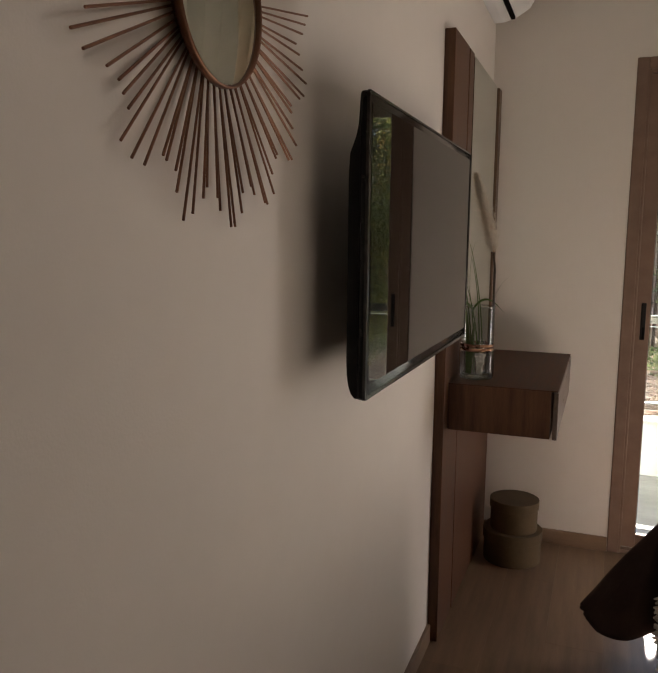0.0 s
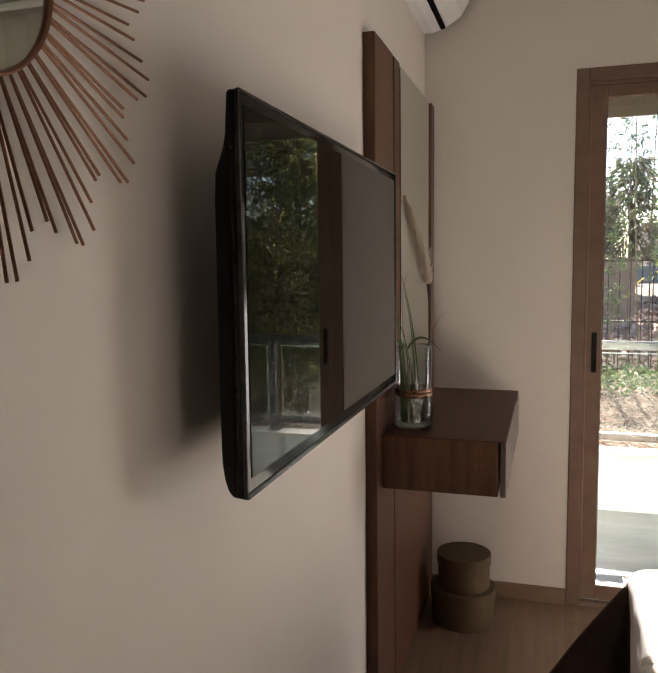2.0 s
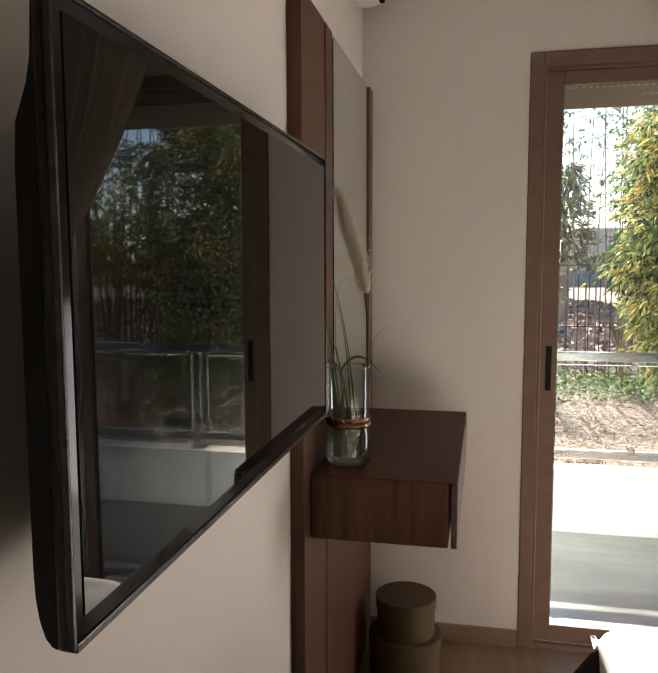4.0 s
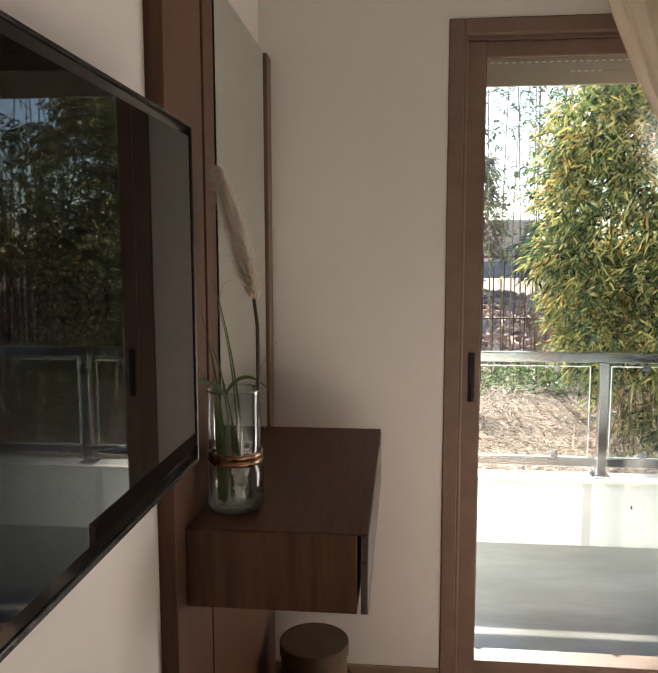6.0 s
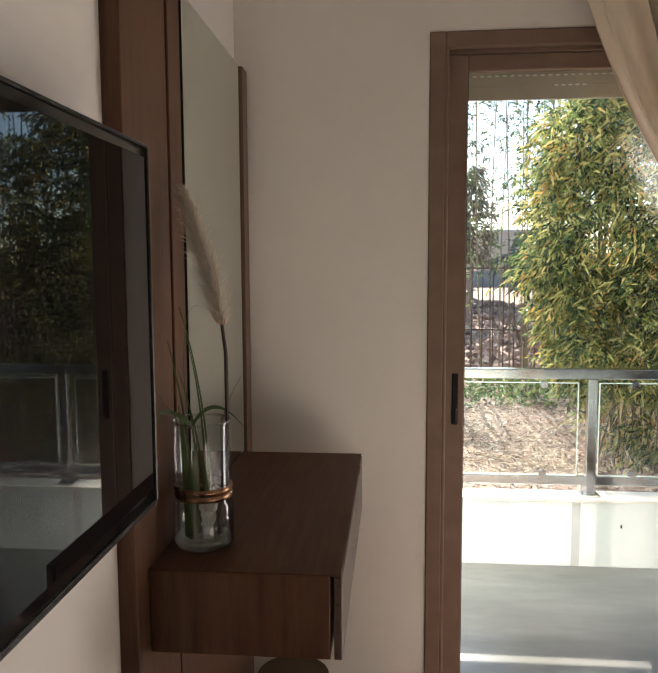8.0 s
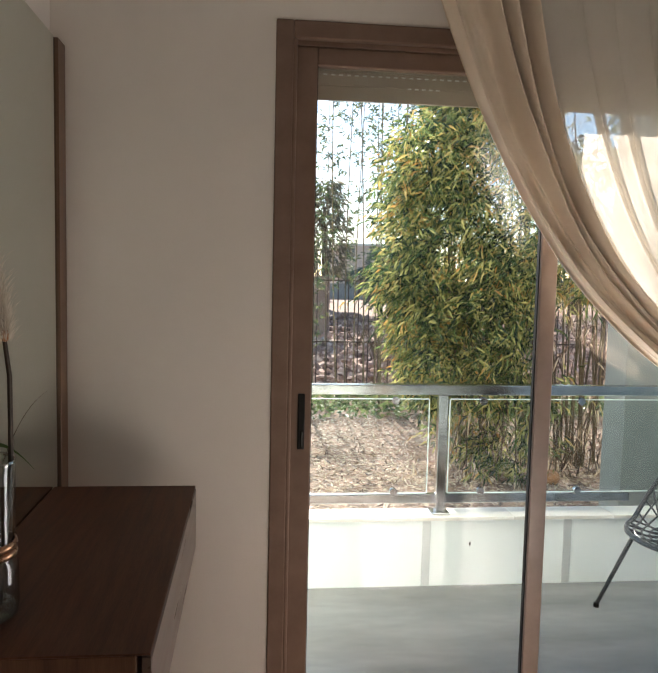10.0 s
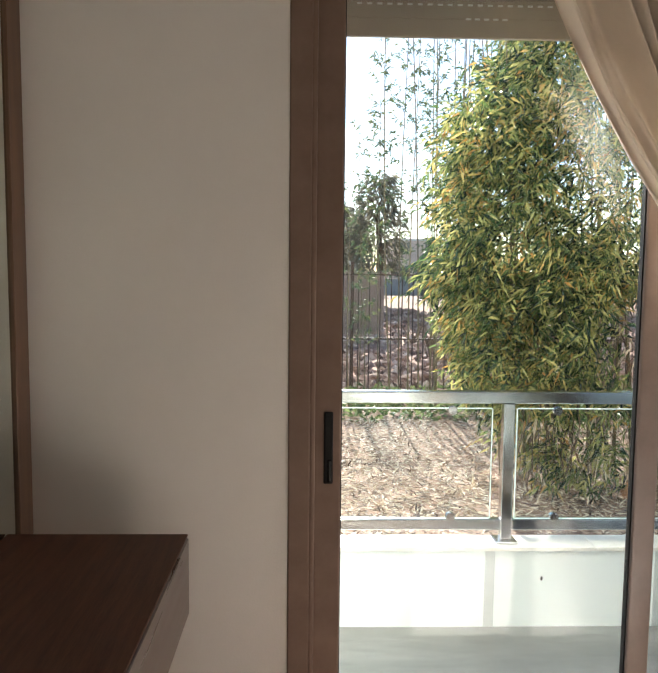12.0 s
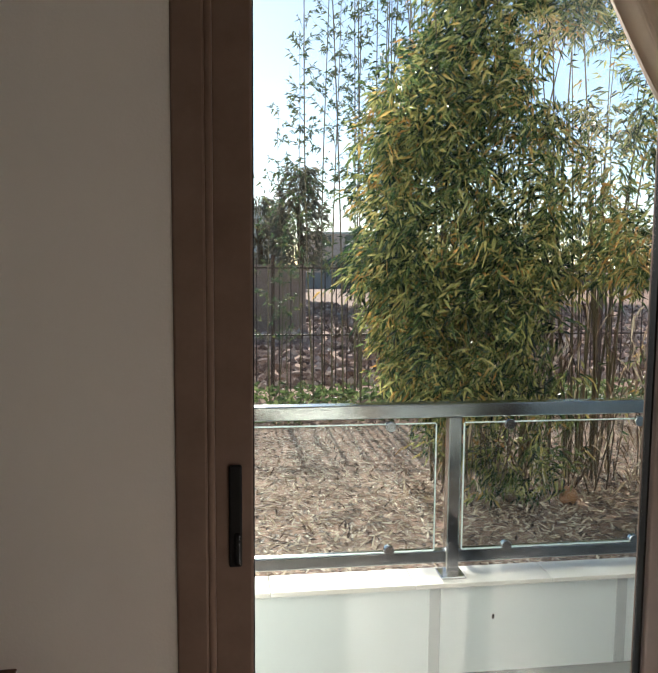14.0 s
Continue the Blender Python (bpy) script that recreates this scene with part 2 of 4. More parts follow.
M_VASE = glass_mat("vase_glass", tint=(0.92, 0.95, 0.94), gloss=0.05, rim=True)
M_BAMBOO = leaf_mat("bamboo_leaves", [(0.012, 0.026, 0.016), (0.026, 0.054, 0.026), (0.055, 0.10, 0.036), (0.10, 0.150, 0.052), (0.17, 0.21, 0.075), (0.26, 0.275, 0.10), (0.42, 0.42, 0.15), (0.52, 0.46, 0.17), (0.50, 0.27, 0.08)], trans=0.52, rough=0.22, patch=0.9)
M_CANELEAF = leaf_mat("cane_leaves", [(0.03, 0.06, 0.04), (0.06, 0.10, 0.05), (0.10, 0.14, 0.06), (0.18, 0.18, 0.07)], trans=0.4)
M_BAMBOO2 = leaf_mat("dry_leaves", [(0.042, 0.023, 0.015), (0.11, 0.063, 0.040), (0.27, 0.175, 0.112), (0.57, 0.435, 0.305), (0.78, 0.66, 0.50)], trans=0.15, rough=0.7)
M_HEDGE = leaf_mat("hedge_leaves", [(0.055, 0.09, 0.035), (0.12, 0.165, 0.06), (0.23, 0.26, 0.11)], trans=0.4)
M_PALM = leaf_mat("palm_leaves", [(0.085, 0.09, 0.065), (0.14, 0.135, 0.10), (0.22, 0.19, 0.14)], trans=0.45)
M_FARTREE = leaf_mat("far_leaves", [(0.03, 0.055, 0.05), (0.05, 0.08, 0.07), (0.07, 0.10, 0.07)], trans=0.3)
M_GRASS = leaf_mat("vase_leaves", [(0.05, 0.09, 0.03), (0.10, 0.16, 0.04), (0.09, 0.09, 0.05)], trans=0.35)
M_PLUME = leaf_mat("pampas_hair", [(0.60, 0.53, 0.44), (0.70, 0.63, 0.54), (0.78, 0.72, 0.63)], trans=0.5, rough=0.9)
M_STEM = mat("dry_stem", (0.05, 0.032, 0.02), (0.12, 0.08, 0.04), scale=20, rough=0.6)
M_DARKSTEM = mat("dark_stem", (0.022, 0.014, 0.009), (0.055, 0.035, 0.020), scale=20, rough=0.5)
M_CULM = mat("bamboo_culm", (0.08, 0.062, 0.032), (0.16, 0.125, 0.062), scale=12, rough=0.5, rand=0.25)
M_IRON = mat("dark_iron", (0.045, 0.032, 0.028), (0.08, 0.052, 0.042), scale=15, rough=0.7, metal=0.3)
M_BLACKWEAVE = mat("black_resin", (0.014, 0.017, 0.019), (0.028, 0.032, 0.035), scale=30, rough=0.35)
M_EARTH = mat("red_earth", (0.085, 0.047, 0.034), (0.36, 0.23, 0.172), scale=2.1, spec=0.05, rough=0.95, bump=1.0, bump_scale=9, detail=12, fine=0.8)
M_ROCK = mat("rubble_stone", (0.17, 0.10, 0.078), (0.46, 0.32, 0.25), scale=5, rough=0.95, bump=0.4, bump_scale=20, rand=0.25, spec=0.05)
M_CHIPS = leaf_mat("rubble_chips", [(0.09, 0.058, 0.046), (0.23, 0.15, 0.118), (0.38, 0.27, 0.21), (0.55, 0.45, 0.38)], trans=0.0, rough=0.95)
M_RUST = mat("red_brown_wall", (0.17, 0.125, 0.105), (0.25, 0.19, 0.16), scale=3, rough=0.9, bump=0.2, bump_scale=30)
M_GREYWALL = mat("grey_block_wall", (0.20, 0.20, 0.20), (0.30, 0.29, 0.28), scale=2, rough=0.9, bump=0.2, bump_scale=8)
M_FARHOUSE = mat("far_house_render", (0.42, 0.34, 0.30), (0.5, 0.42, 0.37), scale=1, rough=0.9)
M_PALEROOF = mat("pale_roof", (0.40, 0.42, 0.41), (0.5, 0.52, 0.5), scale=1, rough=0.8)
M_WIN = mat("dark_window_glass", (0.03, 0.035, 0.04), (0.05, 0.055, 0.06), rough=0.15)
M_FOOTBALL = mat("orange_terracotta", (0.42, 0.20, 0.10), (0.52, 0.28, 0.15), scale=12, rough=0.8)


# ---------- mesh helpers ----------
BASE = {}


def thing(name, loc, label, category, group="", kind=""):
    ob = new(name)
    ob.empty_display_size = 0.05
    ob.location = loc
    BASE[ob] = Vector(loc)
    return tagged(ob, label, category, group, kind)


def part(name, bm, material, parent=None, label="", smooth=False):
    """Links a bmesh, given in world metres, as one mesh object, under a thing or a part if one is named."""
    me = bpy.data.meshes.new(name)
    base = BASE.get(parent, Vector((0, 0, 0)))
    if parent is not None:
        bmesh.ops.translate(bm, verts=bm.verts[:], vec=-base)
    bm.to_mesh(me)
    bm.free()
    me.materials.append(material)
    if smooth:
        for f in me.polygons:
            f.use_smooth = True
    ob = new(name, me)
    if parent is not None:
        ob.parent = parent
        BASE[ob] = base
    return tagged(ob, label)


def structure(name, bm, material, label="", category="", smooth=False):
    ob = part(name, bm, material, None, label, smooth)
    BASE[ob] = Vector((0, 0, 0))
    return tagged(ob, label, category, kind="structure")


def box(x0, x1, y0, y1, z0, z1, bev=0.002, seg=1, bm=None):
    """A box between two corners with softened edges."""
    b = bmesh.new()
    bmesh.ops.create_cube(b, size=1.0)
    for v in b.verts:
        v.co = ((x0 + x1) / 2 + v.co.x * (x1 - x0), (y0 + y1) / 2 + v.co.y * (y1 - y0), (z0 + z1) / 2 + v.co.z * (z1 - z0))
    if bev:
        bmesh.ops.bevel(b, geom=b.edges[:], offset=bev, segments=seg, affect="EDGES", profile=0.5)
    return join(bm, b)


def join(bm, b):
    if bm is None:
        return b
    me = bpy.data.meshes.new("tmp")
    b.to_mesh(me)
    b.free()
    bm.from_mesh(me)
    bpy.data.meshes.remove(me)
    return bm


def tube(points, radii, seg=8, bm=None, caps=True):
    """A round bar along a line of points, with a radius at each."""
    b = bm or bmesh.new()
    pts = [Vector(p) for p in points]
    if not hasattr(radii, "__len__"):
        radii = [radii] * len(pts)
    rings = []
    side = None
    for i, p in enumerate(pts):
        d = (pts[min(i + 1, len(pts) - 1)] - pts[max(i - 1, 0)]).normalized()
        if side is None:
            side = d.orthogonal().normalized()
        side = (side - d * side.dot(d)).normalized()
        up = d.cross(side)
        rings.append([b.verts.new(p + (side * math.cos(a) + up * math.sin(a)) * radii[i]) for a in (2 * math.pi * j / seg for j in range(seg))])
    for r0, r1 in zip(rings, rings[1:]):
        for j in range(seg):
            b.faces.new((r0[j], r0[(j + 1) % seg], r1[(j + 1) % seg], r1[j]))
    if caps:
        b.faces.new(rings[0][::-1]), b.faces.new(rings[-1])
    return b


def lathe(profile, cx, cy, seg=48, bm=None, axis="z"):
    """A turned body from (radius, height) pairs round an upright line; a radius of zero closes it."""
    b = bm or bmesh.new()
    rings = []
    for r, z in profile:
        if r < 1e-6:
            rings.append([b.verts.new((cx, cy, z))])
        else:
            rings.append([b.verts.new((cx + r * math.cos(2 * math.pi * j / seg), cy + r * math.sin(2 * math.pi * j / seg), z)) for j in range(seg)])
    for r0, r1 in zip(rings, rings[1:]):
        for j in range(seg):
            q = [r0[j % len(r0)], r0[(j + 1) % len(r0)], r1[(j + 1) % len(r1)], r1[j % len(r1)]]
            q = [v for i, v in enumerate(q) if v not in q[:i]]
            if len(q) > 2:
                b.faces.new(q)
    return b


def sheet(f, nu, nv, bm=None):
    """A cloth-like surface from a function of (u, v) in 0..1."""
    b = bm or bmesh.new()
    vs = [[b.verts.new(f(i / nu, j / nv)) for j in range(nv + 1)] for i in range(nu + 1)]
    for i in range(nu):
        for j in range(nv):
            b.faces.new((vs[i][j], vs[i + 1][j], vs[i + 1][j + 1], vs[i][j + 1]))
    return b


def shell(f, nu, nv, d):
    """A sheet with a thickness d along its normal, closed at its borders."""
    b = bmesh.new()
    e = 1e-3

    def off(u, v):
        p = f(u, v)
        a = f(min(u + e, 1), v) - f(max(u - e, 0), v)
        c = f(u, min(v + e, 1)) - f(u, max(v - e, 0))
        n_ = a.cross(c)
        return p + n_.normalized() * d if n_.length > 1e-12 else p
    g = [[[b.verts.new(h(i / nu, j / nv)) for j in range(nv + 1)] for i in range(nu + 1)] for h in (f, off)]
    for k, q in enumerate(g):
        for i in range(nu):
            for j in range(nv):
                w_ = (q[i][j], q[i + 1][j], q[i + 1][j + 1], q[i][j + 1])
                b.faces.new(w_ if k == 0 else w_[::-1])
    rim = [(i, 0) for i in range(nu)] + [(nu, j) for j in range(nv)] + [(i, nv) for i in range(nu, 0, -1)] + [(0, j) for j in range(nv, 0, -1)]
    for (a0, a1), (c0, c1) in zip(rim, rim[1:] + rim[:1]):
        b.faces.new((g[0][c0][c1], g[0][a0][a1], g[1][a0][a1], g[1][c0][c1]))
    return b


def wall_with_opening(x0, x1, y0, y1, z1, ox0, ox1, oz1):
    b = box(x0, ox0, y0, y1, 0, z1, 0)
    box(ox1, x1, y0, y1, 0, z1, 0, bm=b)
    box(ox0, ox1, y0, y1, oz1, z1, 0, bm=b)
    return b


def leaves(spots, length, width, seed, droop=0.3, flat=0.0):
    """Many pointed leaves, each folded along its rib; spots are (place, heading) pairs."""
    rg = random.Random(seed)
    verts, faces = [], []
    for p, d in spots:
        p, d = Vector(p), Vector(d).normalized()
        l, w = length * rg.uniform(0.6, 1.3), width * rg.uniform(0.7, 1.25)
        s = d.cross(Vector((rg.gauss(0, 1), rg.gauss(0, 1), rg.gauss(0, 0.5) + flat * 4)))
        if s.length < 1e-4:
            continue
        s.normalize()
        up = s.cross(d)
        a = p + d * l * 0.35 - Vector((0, 0, droop * l * 0.10))
        e = p + d * l - Vector((0, 0, droop * l))
        i = len(verts)
        verts += [p, a + s * w / 2 + up * w * 0.2, a, a - s * w / 2 + up * w * 0.2, e]
        faces += [(i, i + 1, i + 2), (i, i + 2, i + 3), (i + 1, i + 4, i + 2), (i + 2, i + 4, i + 3)]
    me = bpy.data.meshes.new("leaves")
    me.from_pydata([tuple(v) for v in verts], [], faces)
    b = bmesh.new()
    b.from_mesh(me)
    bpy.data.meshes.remove(me)
    return b


# ---------- the room ----------
XW, XE, YS, YN, ZC = -0.39, 3.3, -3.8, 3.34, 2.62
floor = structure("floor", box(XW - 0.1, XE + 0.1, YS - 0.1, YN + 0.02, -0.15, -0.012, 0), M_DARK, "brown wood-look laminate plank floor", "floor")
structure("ceiling", box(XW - 0.2, XE + 0.2, YS - 0.2, YN + 0.25, ZC, ZC + 0.2, 0), M_CEIL, "plain white painted ceiling", "ceiling")
structure("wall_west", box(XW - 0.2, XW, YS - 0.2, YN, -0.15, ZC, 0), M_WALL, "beige painted wall that carries the television", "wall")
structure("wall_north", wall_with_opening(XW - 0.2, XE + 0.2, YN, YN + 0.25, ZC, 0.192, 1.788, 2.118), M_WALL, "beige painted wall with the balcony door", "wall")
structure("facade", wall_with_opening(-6.0, 9.0, YN + 0.251, YN + 0.27, 6.5, 0.192, 1.788, 2.118), M_PARAPET, "white rendered outer house wall", "wall")
structure("wall_east", box(XE, XE + 0.2, YS - 0.2, YN, -0.15, ZC, 0), M_WALL, "beige painted wall behind the bed head", "wall")
structure("wall_south", box(XW, XE, YS - 0.2, YS, -0.15, ZC, 0), M_WALL, "beige painted wall closing the room", "wall")
structure("baseboard_north", box(XW, 0.188, YN - 0.012, YN + 0.001, 0, 0.066, 0.002), M_BASE, "low brown wood-look baseboard", "baseboard")
structure("baseboard_west", box(XW - 0.001, XW + 0.012, YS, 2.314, 0, 0.066, 0.002), M_BASE, "low brown wood-look baseboard", "baseboard")

# walnut wall panelling beside the television
panel = thing("wall_panel", (-0.37, 2.83, 0), "dark walnut veneer wall panelling with a narrow upright mirror", "wall panel")
part("board", box(XW, -0.356, 2.316, 2.556, 0.004, 2.02, 0.0015), M_WALNUT, panel)
part("backing", box(XW, -0.372, 2.556, 3.336, 0.004, 2.018, 0), M_DARK, panel, "black recessed groove backing")
part("board", box(-0.372, -0.356, 2.572, 2.654, 0.742, 2.02, 0.0015), M_WALNUT, panel)
part("board", box(-0.372, -0.356, 2.566, 3.336, 0.004, 0.738, 0.0015), M_WALNUT, panel)
part("edge_strip", box(-0.372, -0.352, 3.268, 3.336, 0.742, 2.02, 0.0015), M_STRIP, panel, "walnut edge strip, lightened as if catching light")
for ya, yb in ((2.5562, 2.5718), (2.6545, 2.6815)):
    part("groove", box(-0.372, -0.365, ya, yb, 0.742, 2.016, 0), M_DARK, panel, "black joint line")
part("mirror_pane", box(-0.372, -0.358, 2.682, 3.266, 0.86, 2.018, 0.001), M_MIRROR, panel, "tall greenish silvered mirror pane")


# ---------- the balcony door ----------
def frame_bar(x0, x1, z0, z1, y0, y1):
    b = box(x0, x1, y0, y1, z0, z1, 0.004, 2)
    return b


door = thing("door_1", (0.99, 3.42, 0), "bronze aluminium sliding balcony door with two glazed leaves", "door", kind="structure")
YF = YN - 0.006
part("jamb", frame_bar(0.189, 0.236, 0.0, 2.12, YF, 3.56), M_BRONZE, door)
part("jamb_groove", box(0.236, 0.2432, YF + 0.022, 3.55, 0.0, 2.075, 0.001), M_BRONZE, door)
part("jamb_bead", box(0.2338, 0.2465, YF + 0.0012, YF + 0.0215, 0.0, 2.0725, 0.0055, 4), M_BRONZE, door, "rounded satin inner bead")
part("jamb", frame_bar(1.737, 1.791, 0.0, 2.12, YF, 3.56), M_BRONZE, door)
part("head", frame_bar(0.236, 1.737, 2.073, 2.12, YF, 3.56), M_BRONZE, door)
part("head_groove", box(0.2432, 1.737, YF + 0.022, 3.55, 2.061, 2.073, 0.001), M_BRONZE, door)
part("sill", frame_bar(0.243, 1.737, -0.01, 0.012, YF + 0.004, 3.58), M_BRONZE, door)
for yy in (3.362, 3.408, 3.462):
    part("track", box(0.243, 1.737, yy - 0.003, yy + 0.003, 0.010, 0.026, 0.001), M_CHROME, door, "bright aluminium sliding track")


def door_leaf(x0, x1, y, left, right, glass):
    leaf = part("leaf", frame_bar(x0, x0 + left, 0.028, 2.06, y, y + 0.036), M_BRONZE, door)
    part("stile", box(x1 - right, x1, y, y + 0.021, 0.028, 2.06, 0.006, 4), M_STILE, leaf, "satin bronze meeting stile, lightened for the room's bounce light", True)
    part("top_rail", frame_bar(x0 + left, x1 - right, 2.012, 2.06, y + 0.003, y + 0.033), M_BRONZE, leaf)
    part("bottom_rail", frame_bar(x0 + left, x1 - right, 0.028, 0.085, y + 0.003, y + 0.033), M_BRONZE, leaf)
    for a, b_ in ((x0 + left - 0.003, x0 + left + 0.002), (x1 - right - 0.003, x1 - right + 0.001)):
        part("seal", box(a, b_, y + 0.008, y + 0.027, 0.085, 2.012, 0.001), M_MATTE, leaf, "black rubber glazing seal")
    g = part("pane", box(x0 + left - 0.004, x1 - right + 0.004, y + 0.015, y + 0.021, 0.08, 2.016, 0), glass, leaf, "clear slightly smeared glass pane")
    g.visible_shadow = False
    return leaf


leaf_near = door_leaf(0.2432, 1.005, 3.360, 0.060, 0.051, M_SMEARED)
leaf_far = door_leaf(0.982, 1.7368, 3.408, 0.040, 0.056, M_PANE)
part("lock_plate", box(0.266, 0.286, 3.354, 3.362, 0.957, 1.116, 0.0038, 4), M_MATTE, leaf_near, "black flush pull plate")
part("lock_lever", box(0.274, 0.284, 3.349, 3.356, 0.962, 1.012, 0.003, 2), M_BLACK, leaf_near, "small black locking lever")

shutter = thing("roller_shutter", (0.99, 3.60, 1.977), "beige roller shutter almost fully raised above the door", "shutter")
for i in range(4):
    z = 1.977 + 0.0435 * i
    part("slat", box(0.20, 1.78, 3.595, 3.607, z, z + 0.0435, 0.0015, 1), M_SHUTTER, shutter)
# Daylight through the slots is put in as solid white strips on the slats.
for zz, xs in ((2.050, [0.34 + 0.024 * i for i in range(56)]), (2.018, [0.60 + 0.022 * i for i in range(5)] + [0.86 + 0.022 * i for i in range(6)])):
    for xx in xs:
        part("slot_daylight", box(xx, xx + 0.012, 3.5925, 3.5955, zz, zz + 0.004, 0), M_WHITE, shutter)

# ---------- floating drawer shelf ----------
shelf = thing("floating_shelf", (-0.18, 2.8, 0.74), "dark walnut floating wall shelf with one drawer", "shelf")
part("top", box(-0.356, -0.004, 2.376, 3.212, 0.8955, 0.899, 0.001), M_WALNUT_H, shelf)
part("body", box(-0.354, -0.024, 2.376, 3.212, 0.740, 0.8955, 0.001), M_WALNUT, shelf)
part("drawer_front", box(-0.017, -0.002, 2.379, 3.209, 0.738, 0.892, 0.0015), M_TAUPE, shelf, "satin taupe lacquered drawer front")

# ---------- television ----------
tv = thing("television", (-0.34, 1.72, 1.09), "large black flat television on a wall bracket, switched off", "television")
TX, TY0, TY1, TZ0, TZ1 = -0.279, 1.222, 2.208, 1.084, 1.626
part("bezel", box(TX - 0.016, TX, TY0, TY1, TZ0, TZ1, 0.005, 3), M_BLACK, tv, "glossy black bezel", True)
part("screen", box(TX - 0.002, TX + 0.0015, TY0 + 0.018, TY1 - 0.018, TZ0 + 0.026, TZ1 - 0.018, 0.0005), M_SCREEN, tv, "dark reflective screen")


def trim(parent):
    for n_, a in (("side_trim", (TX - 0.004, TX + 0.0022, TY0 - 0.001, TY0 + 0.004, TZ0 + 0.003, TZ1 - 0.003)),
                  ("side_trim", (TX - 0.004, TX + 0.0022, TY1 - 0.004, TY1 + 0.001, TZ0 + 0.003, TZ1 - 0.003)),
                  ("top_trim", (TX - 0.004, TX + 0.0022, TY0 + 0.004, TY1 - 0.004, TZ1 - 0.004, TZ1 + 0.001)),
                  ("bottom_trim", (TX - 0.006, TX + 0.0022, TY0 + 0.004, TY1 - 0.004, TZ0 - 0.001, TZ0 + 0.007))):
        part(n_, box(*a, 0.0012, 2), M_TRIM, parent, "thin glossy dark edge trim")


trim(tv)
_b = bmesh.new()
prof = [(TX - 0.016, TZ1 - 0.004), (TX - 0.019, TZ1 - 0.055), (TX - 0.023, TZ1 - 0.075), (TX - 0.034, TZ1 - 0.105), (TX - 0.036, TZ1 - 0.14), (TX - 0.036, TZ0 + 0.07), (TX - 0.035, TZ0 + 0.045), (TX - 0.032, TZ0 + 0.025), (TX - 0.027, TZ0 + 0.010), (TX - 0.021, TZ0 + 0.003), (TX - 0.016, TZ0 + 0.001)]
_rows = [[_b.verts.new((x, y, z)) for x, z in prof] for y in (TY0 + 0.003, TY0 + 0.02, TY1 - 0.02, TY1 - 0.003)]
for r0, r1 in zip(_rows, _rows[1:]):
    for j in range(len(prof) - 1):
        _b.faces.new((r0[j], r0[j + 1], r1[j + 1], r1[j]))
_b.faces.new(_rows[0]), _b.faces.new(_rows[-1][::-1])
part("back_cover", _b, M_MATTE, tv)
part("bracket", box(XW, TX - 0.034, 1.58, 1.86, 1.22, 1.46, 0.004), M_MATTE, tv)

# ---------- sunburst mirror ----------
SC = Vector((-0.37, 0.880, 1.685))
burst = thing("sunburst_mirror", tuple(SC), "round mirror with a copper sunburst of thin metal rods", "mirror")


RC = Vector((-0.37, 0.868, 1.675))


def disc_x(r0, r1, x0, x1, seg=64, c=SC):
    """A ring lying against the wall."""
    b = bmesh.new()
    prof = [(r0, x0), (r0, x1), ((r0 + r1) / 2, x1 + 0.004), (r1, x1), (r1, x0)]
    vs = [[b.verts.new((x, c.y + r * math.cos(a), c.z + r * math.sin(a))) for r, x in prof] for a in (2 * math.pi * j / seg for j in range(seg))]
    for j in range(seg):
        for i in range(len(prof)):
            b.faces.new((vs[j][i], vs[j][(i + 1) % 5], vs[(j + 1) % seg][(i + 1) % 5], vs[(j + 1) % seg][i]))
    return b


part("mirror_rim", disc_x(0.104, 0.1085, -0.371, -0.364, c=RC), M_COPPER, burst, "copper rim", True)
_b = bmesh.new()
_vs = [_b.verts.new((-0.366, RC.y + 0.103 * math.cos(2 * math.pi * j / 64), RC.z + 0.103 * math.sin(2 * math.pi * j / 64))) for j in range(64)]
_b.faces.new(_vs)
part("mirror_pane", _b, M_MIRROR, burst, "round silver mirror pane")
part("mounting_plate", disc_x(0.04, 0.098, -0.390, -0.386), M_COPPER, burst)
_rg = random.Random(5)
for i in range(96):
    a = 2 * math.pi * (i + 0.22 * _rg.uniform(-1, 1)) / 96
    cluster = 0.5 + 0.5 * math.cos(15 * a + 3.14)
    r = 0.248 + 0.050 * cluster + 0.010 * max(0.0, -math.cos(a)) + _rg.uniform(-0.008, 0.008)
    off = 0.004 * (i % 2)
    p0 = (-0.3865 + off, SC.y + 0.086 * math.cos(a), SC.z + 0.086 * math.sin(a))
    p1 = (-0.3765 + off, SC.y + r * math.cos(a), SC.z + r * math.sin(a))
    part("rod", tube([p0, p1], [0.0016, 0.0019], 6), M_COPPER, burst)

# ---------- air conditioner ----------
ac = thing("air_conditioner", (-0.30, 2.88, 2.292), "white wall-mounted split air conditioner", "air conditioner")
_b = bmesh.new()
prof = [(-0.388, 2.292), (-0.350, 2.292), (-0.305, 2.305), (-0.245, 2.34), (-0.214, 2.39), (-0.204, 2.53), (-0.216, 2.565), (-0.388, 2.575)]
_rows = [[_b.verts.new((x, y, z)) for x, z in prof] for y in (2.46, 3.290)]
for j in range(len(prof)):
    _b.faces.new((_rows[0][j], _rows[0][(j + 1) % 8], _rows[1][(j + 1) % 8], _rows[1][j]))
